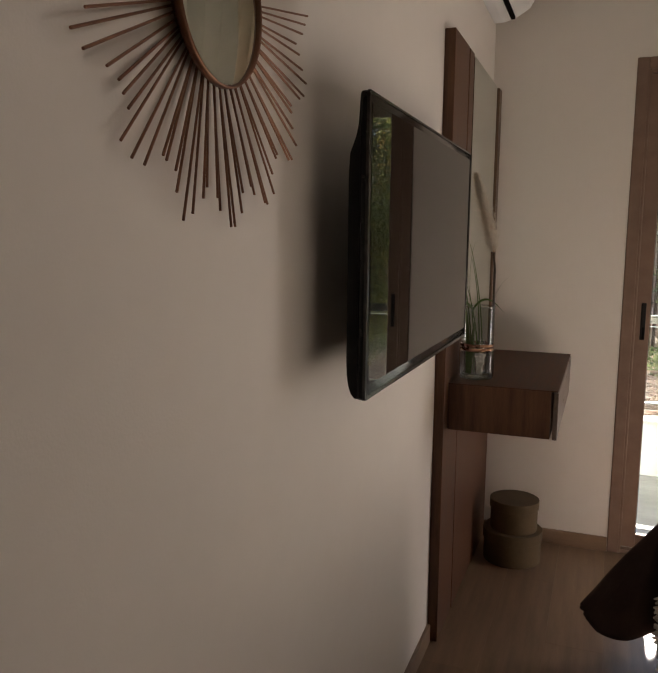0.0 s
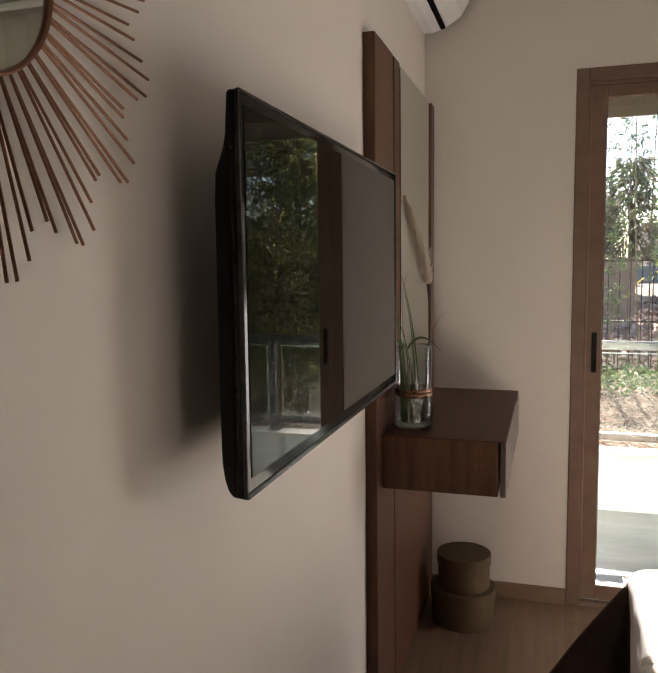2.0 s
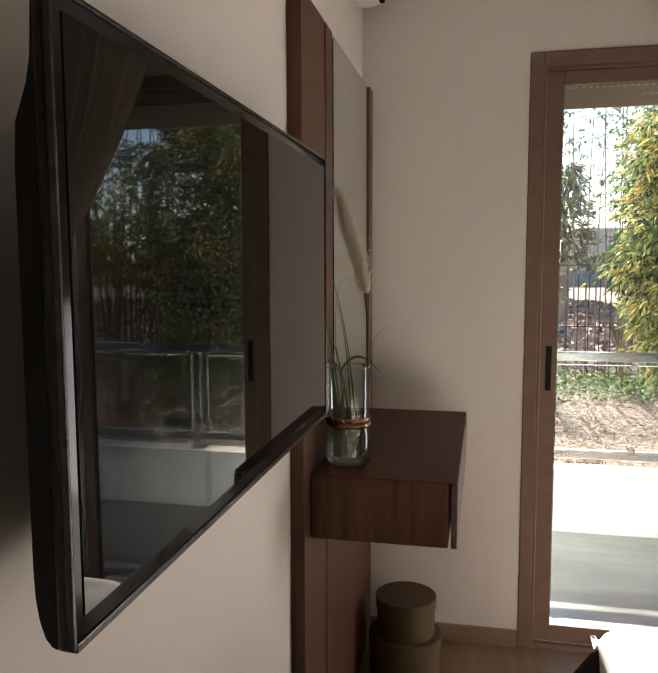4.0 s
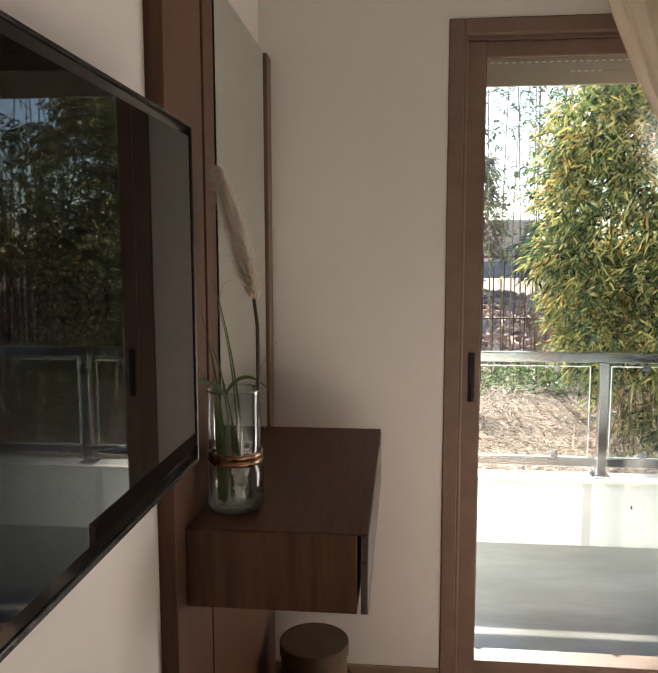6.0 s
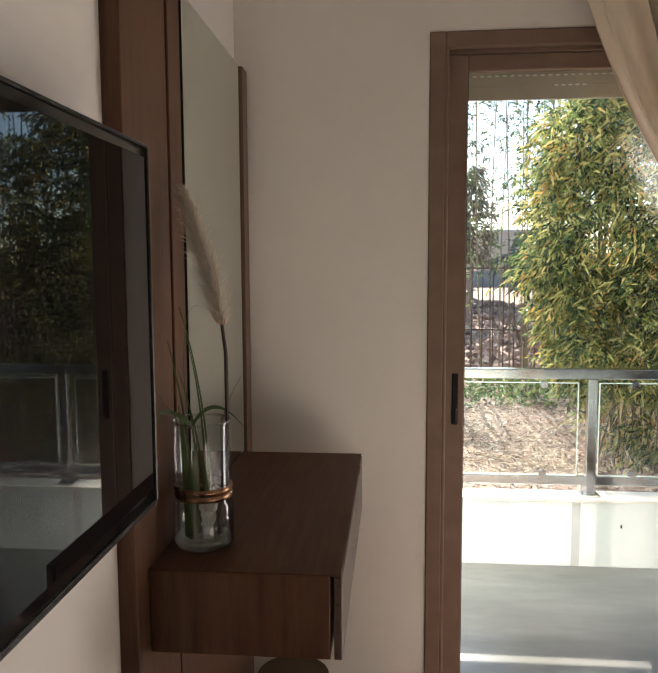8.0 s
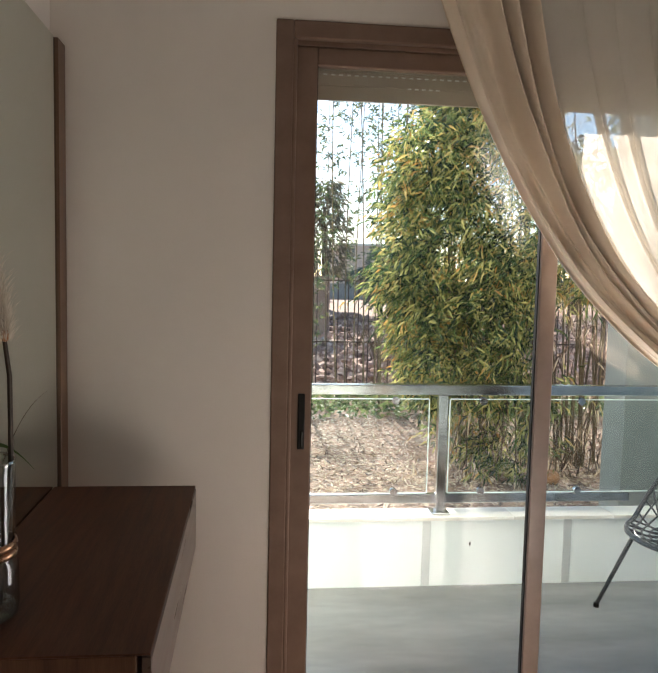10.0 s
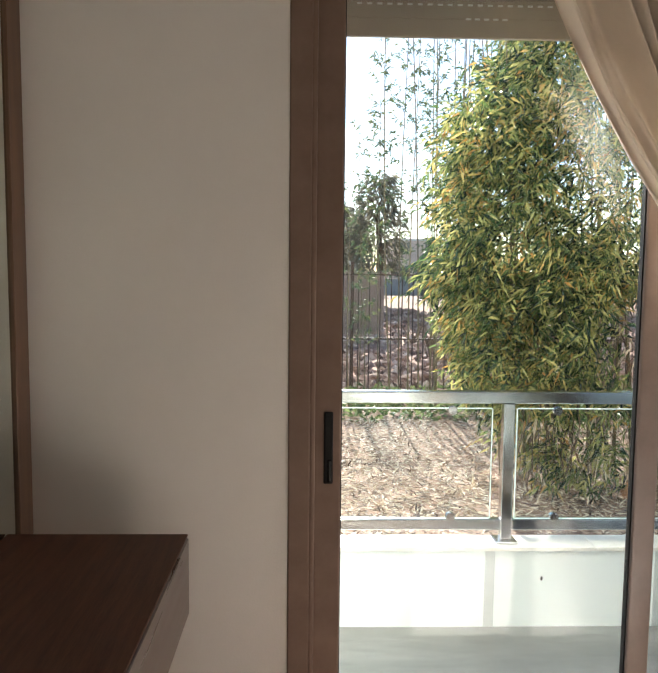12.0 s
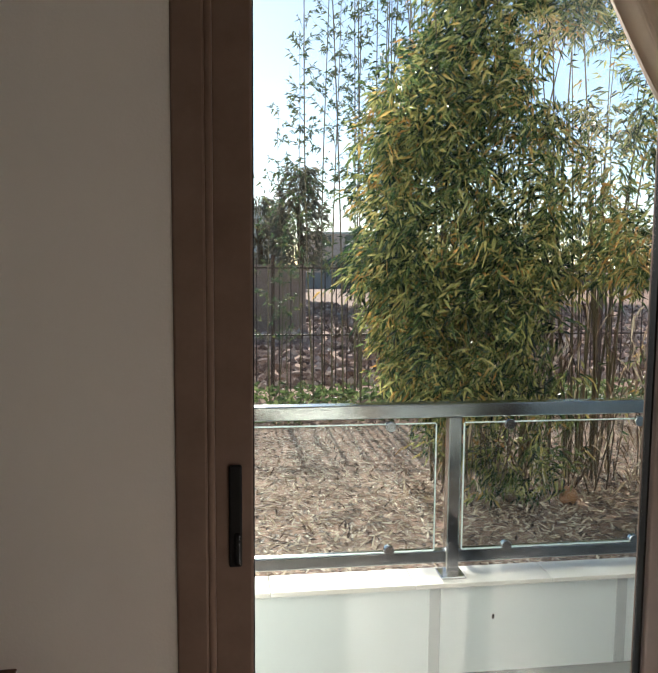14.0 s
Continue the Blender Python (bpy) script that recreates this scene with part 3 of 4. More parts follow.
_b.faces.new(_rows[0][::-1]), _b.faces.new(_rows[1])
part("casing", _b, M_WHITE, ac)
_b = bmesh.new()
_fl = [(-0.300, 2.3065), (-0.296, 2.3005), (-0.238, 2.336), (-0.243, 2.3425)]
_rows = [[_b.verts.new((x, y, z)) for x, z in _fl] for y in (2.52, 3.268)]
for j in range(4):
    _b.faces.new((_rows[0][j], _rows[0][(j + 1) % 4], _rows[1][(j + 1) % 4], _rows[1][j]))
_b.faces.new(_rows[0][::-1]), _b.faces.new(_rows[1])
part("air_flap", _b, M_WHITE, ac)
part("air_slot", box(-0.318, -0.301, 2.51, 3.272, 2.296, 2.310, 0.001), M_DARK, ac, "dark air outlet slot")

# ---------- stacked round boxes ----------


def round_box(x, y, z0, r, h, lid, label):
    t = thing("round_box", (x, y, z0), label, "box", "stacked round boxes")
    part("body", lathe([(0, z0), (r - 0.004, z0), (r - 0.003, z0 + 0.004), (r - 0.003, z0 + h - 0.006), (0, z0 + h - 0.006)], x, y, 64), M_BOX, t, smooth=False)
    zl = z0 + h - lid
    part("lid", lathe([(r - 0.003, zl), (r, zl), (r + 0.0015, zl + 0.002), (r + 0.0015, z0 + h - 0.002), (r - 0.001, z0 + h), (0, z0 + h)], x, y, 64), M_BOX, t)


round_box(-0.200, 3.112, 0.0, 0.124, 0.140, 0.045, "large round olive cardboard box with a lid, under the shelf")
round_box(-0.197, 3.110, 0.1405, 0.102, 0.132, 0.040, "small round olive cardboard box stacked on the larger one")

# ---------- vase ----------
VX, VY, VZ = -0.285, 2.504, 0.899
vase = thing("glass_vase", (VX, VY, VZ), "clear glass vase with a copper band round its waist", "vase")
out_p = [(0, 0), (0.050, 0), (0.057, 0.006), (0.0585, 0.02), (0.0585, 0.082), (0.053, 0.096), (0.0515, 0.104), (0.053, 0.112), (0.055, 0.13), (0.0555, 0.25)]
part("vessel", lathe([(r, VZ + z) for r, z in out_p], VX, VY, 48), M_VASE, vase, smooth=True)
part("base_disc", lathe([(0.0, VZ + 0.002), (0.050, VZ + 0.002), (0.056, VZ + 0.008), (0.052, VZ + 0.018), (0.0, VZ + 0.014)], VX, VY, 48), M_VASE, vase, "thick clear glass base", True)
part("rim", lathe([(0.0540, VZ + 0.247), (0.0548, VZ + 0.252), (0.0562, VZ + 0.252), (0.0568, VZ + 0.247)], VX, VY, 48), M_VASE, vase, "rounded glass rim", True)
for z_ in (0.098, 0.1115):
    part("band", lathe([(0.0530, VZ + z_), (0.0562, VZ + z_ + 0.001), (0.0575, VZ + z_ + 0.006), (0.0562, VZ + z_ + 0.011), (0.0530, VZ + z_ + 0.012)], VX, VY, 48), M_BAND, vase, "shiny copper band", True)


def paper(u, v):
    """A crumpled white leaf of paper standing in the lower half of the vase."""
    w_ = 0.036 * (0.45 + 0.55 * v)
    f = 0.012 * noise.noise((u * 4.0, v * 5.0, 2.2)) + 0.004 * noise.noise((u * 13.0, v * 11.0, 5.1))
    return Vector((VX + 0.014 + (u - 0.5) * w_ + f * 0.5, VY - 0.020 + f, VZ + 0.018 + 0.072 * v + 0.006 * noise.noise((u * 6.0, v, 8.0))))


part("paper_wad", shell(paper, 18, 22, 0.0008), M_PAPER, vase, "crumpled white paper inside the glass", False)
flower = thing("dried_flowers", (VX, VY, VZ + 0.02), "pampas plume and green grass blades standing in the vase", "dried flowers")
stem_pts = [(VX + 0.030, VY, VZ + 0.02), (VX + 0.048, VY + 0.01, VZ + 0.24), (VX + 0.047, VY + 0.012, VZ + 0.38), (VX + 0.036, VY + 0.012, VZ + 0.47), (VX + 0.020, VY + 0.008, VZ + 0.54), (VX - 0.004, VY, VZ + 0.62), (VX - 0.024, VY - 0.004, VZ + 0.69)]
part("stem", tube(stem_pts, [0.0046, 0.0046, 0.0042, 0.0036, 0.0025, 0.0015, 0.001], 6), M_DARKSTEM, flower, "dark brown dry stem")
_rg = random.Random(3)
_sp = []
for i in range(9500):
    f = _rg.random()
    k = 2.6 + f * 3.4
    i0 = min(int(k), 5)
    c = Vector(stem_pts[i0]).lerp(Vector(stem_pts[i0 + 1]), k - i0)
    ax = (Vector(stem_pts[i0 + 1]) - Vector(stem_pts[i0])).normalized()
    o = Vector((_rg.gauss(0, 1), _rg.gauss(0, 1), _rg.gauss(0, 0.3)))
    wdt = 0.0145 * math.sin(math.pi * min(1, 0.15 + f * 0.85)) + 0.003
    _sp.append((c + o * wdt * 0.5, ax * 0.9 + o * 0.22))
part("plume", leaves(_sp, 0.022, 0.0011, 4, droop=0.35), M_PLUME, flower, "soft beige pampas plume")
for i, (dx, dy, h, bend) in enumerate(((-0.02, 0.0, 0.40, -0.055), (-0.012, 0.012, 0.30, -0.03), (-0.03, -0.01, 0.26, -0.02), (0.0, 0.02, 0.33, -0.06), (-0.02, -0.02, 0.20, 0.01))):
    base = Vector((VX + dx, VY + dy, VZ + 0.016))
    pts = [base + Vector((bend * (s * s) * 1.0, 0.02 * s, h * s)) for s in (i_ / 8 for i_ in range(9))]
    wd = 0.004 if i < 2 or i == 3 else 0.013

    def blade(u, v, pts=pts, wd=wd):
        k = min(int(v * 8), 7)
        c = pts[k].lerp(pts[k + 1], v * 8 - k)
        w_ = wd * math.sin(math.pi * min(1, 0.25 + v * 0.75)) + 0.0006
        return c + Vector(((u - 0.5) * w_, (u - 0.5) * w_ * 0.6, abs(u - 0.5) * w_ * 0.5))
    part("grass_blade", sheet(blade, 2, 16), M_GRASS, flower, "green grass blade", True)
for side in (-1, 1):
    def arc_blade(u, v, side=side):
        s = v
        x = VX - 0.02 + (-0.10 if side < 0 else 0.10) * s ** 1.2
        z = VZ + 0.19 + 0.10 * math.sin(math.pi * (0.15 + 0.6 * s)) - 0.03 * s
        y = VY - 0.10 * s if side < 0 else VY + 0.02 * s
        return Vector((max(x, -0.35), y, z + (u - 0.5) * 0.013 * (1 - s * 0.9)))
    part("grass_blade", sheet(arc_blade, 1, 16), M_GRASS, flower, "thin arching green blade", True)

for z_, x_ in ((0.515, 0.029), (0.445, 0.041)):
    part("node", lathe([(0.0, VZ + z_ - 0.012), (0.0052, VZ + z_ - 0.008), (0.0062, VZ + z_), (0.004, VZ + z_ + 0.010), (0.0, VZ + z_ + 0.012)], VX + x_, VY + 0.011, 10), M_FOOTBALL, flower, "orange-brown stem node", True)
for k_, (pa, pb, pc) in enumerate((((0.018, 0.0, 0.06), (0.012, 0.0, 0.30), (-0.040, 0.0, 0.47)), ((0.006, 0.01, 0.05), (0.004, 0.01, 0.28), (-0.030, 0.01, 0.41)), ((-0.03, 0.0, 0.24), (-0.045, 0.0, 0.50), (0.0, 0.01, 0.47)), ((0.04, 0.0, 0.25), (0.06, 0.03, 0.33), (0.09, 0.06, 0.35)), ((-0.04, -0.01, 0.24), (-0.05, -0.16, 0.36), (-0.055, -0.26, 0.40)))):
    pa, pb, pc = (Vector((VX, VY, VZ)) + Vector(q_) for q_ in (pa, pb, pc))
    pts = [pa * (1 - s_) ** 2 + pb * (2 * s_ * (1 - s_)) + pc * s_ ** 2 for s_ in (j_ / 14 for j_ in range(15))]
    part("dry_blade", tube(pts, [(0.0008 if k_ > 1 else 0.0030) * (1 - 0.75 * j_ / 14) for j_ in range(15)], 5), M_STEM if k_ > 2 else M_GRASS, flower, "long thin arching dry blade", True)

# ---------- bed ----------
bed = thing("bed", (1.36, 1.58, 0), "bed with white bedding and a dark brown hanging cover", "bed")
_rg = random.Random(14)
for i in range(13):
    y = 2.430 - 0.05 * (1 - i / 28) + _rg.uniform(-0.007, 0.004)
    z = 0.125 + 0.0112 * i + _rg.uniform(-0.005, 0.005)
    part("fringe", tube([(0.342, y - 0.055, z + 0.010), (0.327 + _rg.uniform(-0.004, 0.004), y - 0.012, z + 0.002), (0.323 + _rg.uniform(-0.006, 0.004), y + _rg.uniform(-0.004, 0.008), z - 0.008)], [0.005, 0.0055, 0.003], 6), M_KNIT, bed, "white cotton fringe")
part("base", box(0.41, 2.41, 0.73, 2.43, 0.10, 0.28, 0.01), M_BROWN, bed)
for x in (0.47, 2.33):
    for y in (0.79, 2.37):
        part("leg", lathe([(0, 0), (0.022, 0), (0.026, 0.1), (0, 0.1)], x, y, 16), M_MATTE, bed)
part("mattress", box(0.37, 2.41, 0.69, 2.463, 0.28, 0.47, 0.04, 4), M_DUVET, bed, smooth=True)


def duvet(u, v):
    """White bedding that lies on the mattress and hangs down over the foot."""
    y = 0.655 + v * 1.845
    s_ = u * 2.46
    side = min((1 - v) * 1.845, v * 1.845)
    drop = 0.07 * max(0.0, 1 - side / 0.05) ** 2
    w_ = 0.012 * noise.noise((s_ * 4, y * 4, 0)) + 0.005 * noise.noise((s_ * 13, y * 13, 2))
    if s_ < 0.38:
        k = max(0.0, 1 - side / 0.25)
        return Vector((0.331 + 0.010 * math.sin(y * 21) * (1 - s_ / 0.38) + w_ * 0.6 + 0.02 * k * (1 - s_ / 0.38), y - 0.05 * k * (1 - s_ / 0.38), 0.12 + s_))
    a = min((s_ - 0.38) / 0.07, 1.0) * math.pi / 2
    return Vector((0.331 + 0.045 * (1 - math.cos(a)) + max(0.0, s_ - 0.45), y, 0.50 + 0.045 * math.sin(a) - drop + w_))


part("duvet", shell(duvet, 130, 80, -0.012), M_DUVET, bed, "white cotton duvet", True)


def bezier_loop(points, s):
    n_ = len(points) - 1
    f = min(s * n_, n_ - 1e-6)
    i = int(f)
    w_ = f - i
    p0, p1, p2, p3 = (Vector(points[max(0, min(n_, i + d))]) for d in (-1, 0, 1, 2))
    return 0.5 * ((2 * p1) + (p2 - p0) * w_ + (2 * p0 - 5 * p1 + 4 * p2 - p3) * w_ ** 2 + (3 * p1 - p0 - 3 * p2 + p3) * w_ ** 3)


HEM = [(0.31, 0.64, 0.12), (0.33, 1.34, 0.12), (0.345, 2.0, 0.12), (0.36, 2.35, 0.12), (0.35, 2.52, 0.085), (0.25, 2.45, 0.07), (0.17, 2.41, 0.095), (0.125, 2.385, 0.145), (0.10, 2.37, 0.205), (0.15, 2.42, 0.16), (0.30, 2.51, 0.12), (0.46, 2.535, 0.11), (0.60, 2.53, 0.11)]
TOPL = [(0.365, 0.64, 0.50), (0.36, 1.34, 0.505), (0.355, 2.0, 0.505), (0.345, 2.35, 0.505), (0.335, 2.42, 0.50), (0.330, 2.435, 0.497), (0.328, 2.44, 0.495), (0.328, 2.445, 0.495), (0.330, 2.45, 0.495), (0.34, 2.465, 0.480), (0.37, 2.485, 0.478), (0.46, 2.497, 0.48), (0.60, 2.497, 0.48)]


def cover(u, v):
    a, b_ = bezier_loop(TOPL, u), bezier_loop(HEM, u)
    p = a.lerp(b_, v)
    p.z += 0.010 * math.sin(math.pi * v)
    p += Vector((0.006, 0.004, 0)) * noise.noise((u * 60, v * 3, 0)) * v
    return p


part("hanging_cover", shell(cover, 200, 24, 0.003), M_BROWN, bed, "dark brown cotton cover with a flaring corner", True)



def duvet_side(u, v):
    """Unseen bedding over the window side, added to bounce sunlight onto the north wall."""
    x = 0.44 + 1.96 * u
    return Vector((x, 2.488 + 0.006 * math.sin(x * 17 + 2 * v) * v + 0.004 * noise.noise((x * 5, v * 3, 4)), 0.515 - 0.38 * v))


part("bounce_overhang", shell(duvet_side, 90, 14, -0.006), M_DUVET, bed, "unseen white duvet side, added to bounce sun onto the wall", True)

throw = thing("knitted_throw", (0.43, 2.13, 0.55), "cream chunky knitted throw over the bed's foot edge", "throw")


def knit(u, v):
    y = 1.20 + u * 0.72
    s = v * 0.95
    w_ = 0.010 * math.sin(u * 110) * math.cos(v * 130)
    if s < 0.50:
        return Vector((0.82 - s + 0.02, y, 0.577 + w_))
    d = s - 0.50
    a = min(d / 0.06, 1) * math.pi / 2
    return Vector((0.34 - 0.035 * math.sin(a) + w_, y, 0.577 - 0.035 * (1 - math.cos(a)) - max(0, d - 0.055)))


part("blanket", shell(knit, 150, 150, 0.004), M_KNIT, throw, smooth=True)
_rg = random.Random(8)
for i in range(46):
    y = 1.21 + i * 0.0155
    pts = [(0.304, y, 0.152), (0.302 + _rg.uniform(-0.004, 0.004), y + _rg.uniform(-0.004, 0.004), 0.11), (0.303 + _rg.uniform(-0.006, 0.006), y + _rg.uniform(-0.006, 0.006), 0.075)]
    part("tassel", tube(pts, [0.003, 0.0036, 0.0045], 5), M_KNIT, throw)

# ---------- curtain ----------
curtain = thing("curtain", (1.1, 3.24, 2.5), "sheer cream curtain drawn aside and tied back", "curtain")


def strand(a, c, e, v):
    return a * (1 - v) ** 2 + c * (2 * v * (1 - v)) + e * v ** 2


def swag(u, v):
    """The gathered front folds: u runs along the rail, v down a fold to the tie."""
    p = strand(Vector((0.492 + 0.35 * u, 0, 2.56)), Vector((0.79 + 0.04 * u, 0, 1.27 + 0.06 * u)), Vector((1.63 + 0.04 * u, 0, 1.035 + 0.13 * u)), v)
    w_ = u + 0.075 * math.sin(u * 7.3 + 0.6 + 0.7 * v) + 0.05 * math.sin(u * 13.1 - 1.8 * v) + 0.05 * noise.noise((u * 2.2, v * 2.6, 4.0))
    ph = w_ * 2 * math.pi * (4.2 - 0.9 * v)
    amp = (0.042 * (1 - v) + 0.018) * (0.75 + 0.55 * noise.noise((u * 5, v * 1.5, 2.0)))
    ridge = abs(math.sin(ph * 0.5 + 0.8 + 1.2 * v)) ** 0.6
    y = 3.213 + amp * math.sin(ph) + 0.010 * (ridge - 0.5) + 0.004 * math.sin(ph * 2.7 + v * 6) * (1 - u) + 0.014 * noise.noise((u * 3, v * 3, 0.3))
    y += 0.012 * noise.noise((u * 7 + v * 5, v * 4, 1.7)) * min(1.0, v * 2.5) + 0.005 * noise.noise((u * 15 - v * 7, v * 9, 6.1)) * min(1.0, v * 2)
    y += 0.007 * math.sin(19 * (u - 0.9 * v) + 4 * noise.noise((u * 2, v * 2, 9.0))) * max(0.0, math.sin(math.pi * min(1.0, max(0.0, (v - 0.25) / 0.6))))
    return Vector((p.x, y, p.z))


def sheer(u, v):
    """The single layer behind, hanging straighter to the same tie."""
    p = strand(Vector((0.70 + 1.23 * u, 0, 2.56)), Vector((0.82 + 1.03 * u, 0, 1.38 + 0.12 * u)), Vector((1.65 + 0.16 * u, 0, 1.12 + 0.10 * u)), v)
    ph = u * 2 * math.pi * 11 + 0.9 * math.sin(u * 23)
    y = 3.296 + (0.020 * (1 - v) + 0.005) * math.sin(ph) + 0.004 * noise.noise((u * 6, v * 2, 1.3))
    return Vector((p.x + 0.048 * (1 - 0.8 * v) * math.cos(ph), y, p.z))


part("drape", sheet(swag, 240, 80), M_CURTAIN, curtain, smooth=True)
part("sheer_layer", sheet(sheer, 240, 50), M_SHEER, curtain, "thin translucent layer", True)


def tail(u, v):
    x = 1.65 + 0.10 * (u - 0.5) * (0.6 + 1.6 * v)
    y = 3.225 + 0.022 * math.sin(u * 2 * math.pi * 6) * (0.6 + 0.6 * v)
    return Vector((x, y, 1.14 - 1.10 * v))


part("tail", sheet(tail, 120, 20), M_CURTAIN, curtain, smooth=True)
part("tieback", lathe([(0.052, 1.10), (0.058, 1.11), (0.058, 1.16), (0.052, 1.17)], 1.66, 3.225, 32), M_CAP, curtain, "cream tie band", True)
rail_c = thing("curtain_rail", (1.0, 3.24, 2.58), "white curtain rail under the ceiling", "curtain rail")
part("rail", box(0.0, 2.1, 3.225, 3.255, 2.575, 2.60, 0.003), M_WHITE, rail_c)

# ---------- balcony ----------
ZB, YP = -0.022, 4.64
bfloor = structure("balcony_floor", box(-1.6, 4.4, 3.59, 4.74, -0.3, ZB, 0), M_TILE, "smooth grey glossy balcony floor", "floor")
parapet = structure("parapet", box(-1.6, 4.4, YP, YP + 0.11, -0.5, 0.300, 0.002), M_PARAPET, "low white rendered balcony parapet with a stone cap", "parapet")
for i in range(12):
    x = -1.6 + 0.5 * i
    part("cap_stone", box(x + 0.001, x + 0.499, YP - 0.014, YP + 0.125, 0.300, 0.318, 0.002), M_CAP, parapet, "cream stone cap")
for x in (-0.44, 0.258, 0.954, 1.652, 2.348):
    part("joint_strip", box(x, x + 0.040, YP - 0.003, YP + 0.02, ZB, 0.300, 0.001), M_JOINT, parapet, "grey vertical joint strip")
b = bmesh.new()
lathe([(0, 0), (0.005, 0.0), (0.006, 0.002), (0, 0.003)], 0, 0, 12, b)
bmesh.ops.transform(b, matrix=Matrix.Translation((1.188, YP + 0.001, 0.182)) @ Matrix.Rotation(radians(90), 4, "X") @ Matrix.Diagonal((0.8, 1.6, 1, 1)), verts=b.verts[:])
part("dark_spot", b, M_DARK, parapet, "small dark stain")
railing = thing("balcony_railing", (1.03, 4.68, 0.318), "brushed steel balcony railing with clear glass panels", "railing")
for x in (-0.37, 1.024):
    post = part("post", box(x, x + 0.045, 4.675, 4.720, 0.326, 0.895, 0.003), M_STEEL, railing)
    part("foot_plate", box(x - 0.022, x + 0.067, 4.653, 4.742, 0.318, 0.327, 0.002), M_STEEL, post)
part("top_rail", box(-1.3, 2.7, 4.670, 4.724, 0.894, 0.942, 0.004, 2), M_STEEL, railing)
for x0, x1 in ((-1.3, -0.37), (-0.325, 1.024), (1.069, 2.0)):
    part("lower_rail", box(x0, x1, 4.678, 4.716, 0.370, 0.414, 0.004, 2), M_STEEL, railing)
for x0, x1 in ((-0.31, 0.970), (1.074, 2.36)):
    g = part("glass_panel", box(x0, x1, 4.656, 4.664, 0.428, 0.876, 0.001), M_RAILGLASS, railing, "clear glass panel")
    g.visible_shadow = False
    for e in ((x0 - 0.004, x0, 0.428, 0.876), (x1, x1 + 0.004, 0.428, 0.876), (x0, x1, 0.876, 0.880), (x0, x1, 0.424, 0.428)):
        part("glass_edge", box(e[0], e[1], 4.656, 4.664, e[2], e[3], 0.0005), M_EDGE, g, "pale ground glass edge")
    for x in (x0 + 0.16, x1 - 0.16, (x0 + x1) / 2):
        for z in (0.434, 0.870):
            b = bmesh.new()
            lathe([(0, 0), (0.017, 0), (0.019, 0.003), (0.019, 0.020), (0.017, 0.023), (0, 0.023)], 0, 0, 20, b)
            bmesh.ops.transform(b, matrix=Matrix.Translation((x, 4.670, z)) @ Matrix.Rotation(radians(90), 4, "X"), verts=b.verts[:])
            part("clip", b, M_STEEL, railing, "round steel glass clip")
structure("side_wall", box(2.15, 6.5, 5.05, 5.28, -0.6, 2.9, 0.004), M_PILLAR, "grey-green rendered wall at the balcony's end", "wall")

# ---------- balcony chair ----------
chair = thing("garden_chair", (2.035, 4.18, ZB), "black woven resin armchair with thin metal legs on the balcony", "chair")
CX, CY, CZ, CR = 2.035, 4.18, 0.36, 0.28


def shell_point(a, f):
    """The woven bowl: f goes from the middle of the seat to the rim, which rises at the back."""
    back = max(0.0, math.cos(a - radians(35)))
    r = CR * (0.25 + 0.75 * f)
    rise = 0.02 + 0.40 * back ** 1.3 * max(0, f - 0.55) / 0.45 + 0.05 * max(0, f - 0.6)
    return Vector((CX + r * math.cos(a) * (1 + 0.10 * back * f), CY + r * math.sin(a), CZ - 0.03 + rise))


part("seat_rim", tube([shell_point(2 * math.pi * j / 48, 1.0) for j in range(49)], 0.011, 8), M_BLACKWEAVE, chair, smooth=True)
for f in (0.12, 0.34, 0.55, 0.70, 0.85):
    part("ring_strand", tube([shell_point(2 * math.pi * j / 40, f) for j in range(41)], 0.0045, 5), M_BLACKWEAVE, chair)
for j in range(40):
    a = 2 * math.pi * j / 40
    tw = 0.22 if j % 2 else -0.22
    part("strand", tube([shell_point(a + tw * (1 - f), f) for f in (0.05, 0.3, 0.55, 0.7, 0.85, 1.0)], 0.0045, 5), M_BLACKWEAVE, chair)
for dx, dy in ((-0.33, 0.20), (-0.31, -0.30), (0.26, 0.22), (0.26, -0.24)):
    leg = part("leg", tube([(CX + dx * 0.62, CY + dy * 0.62, CZ - 0.005), (CX + dx, CY + dy, ZB + 0.012)], [0.010, 0.009], 8), M_BLACKWEAVE, chair)
    part("foot", tube([(CX + dx, CY + dy, ZB + 0.02), (CX + dx, CY + dy, ZB)], 0.013, 8), M_MATTE, leg)

# ---------- garden ----------


def ground_z(x, y):
    s = max(0.0, min(1.0, (y - 4.9) / 3.6))
    far = max(0.0, min(1.0, (y - 12) / 25))
    bumps = 0.03 * noise.noise((x * 0.9, y * 0.9, 1)) + 0.012 * noise.noise((x * 4, y * 4, 2))
    return 0.05 - 0.40 * s + bumps * min(1.0, max(0, y - 4.9)) + far * 0.08 * noise.noise((x * 0.2, y * 0.2, 5))


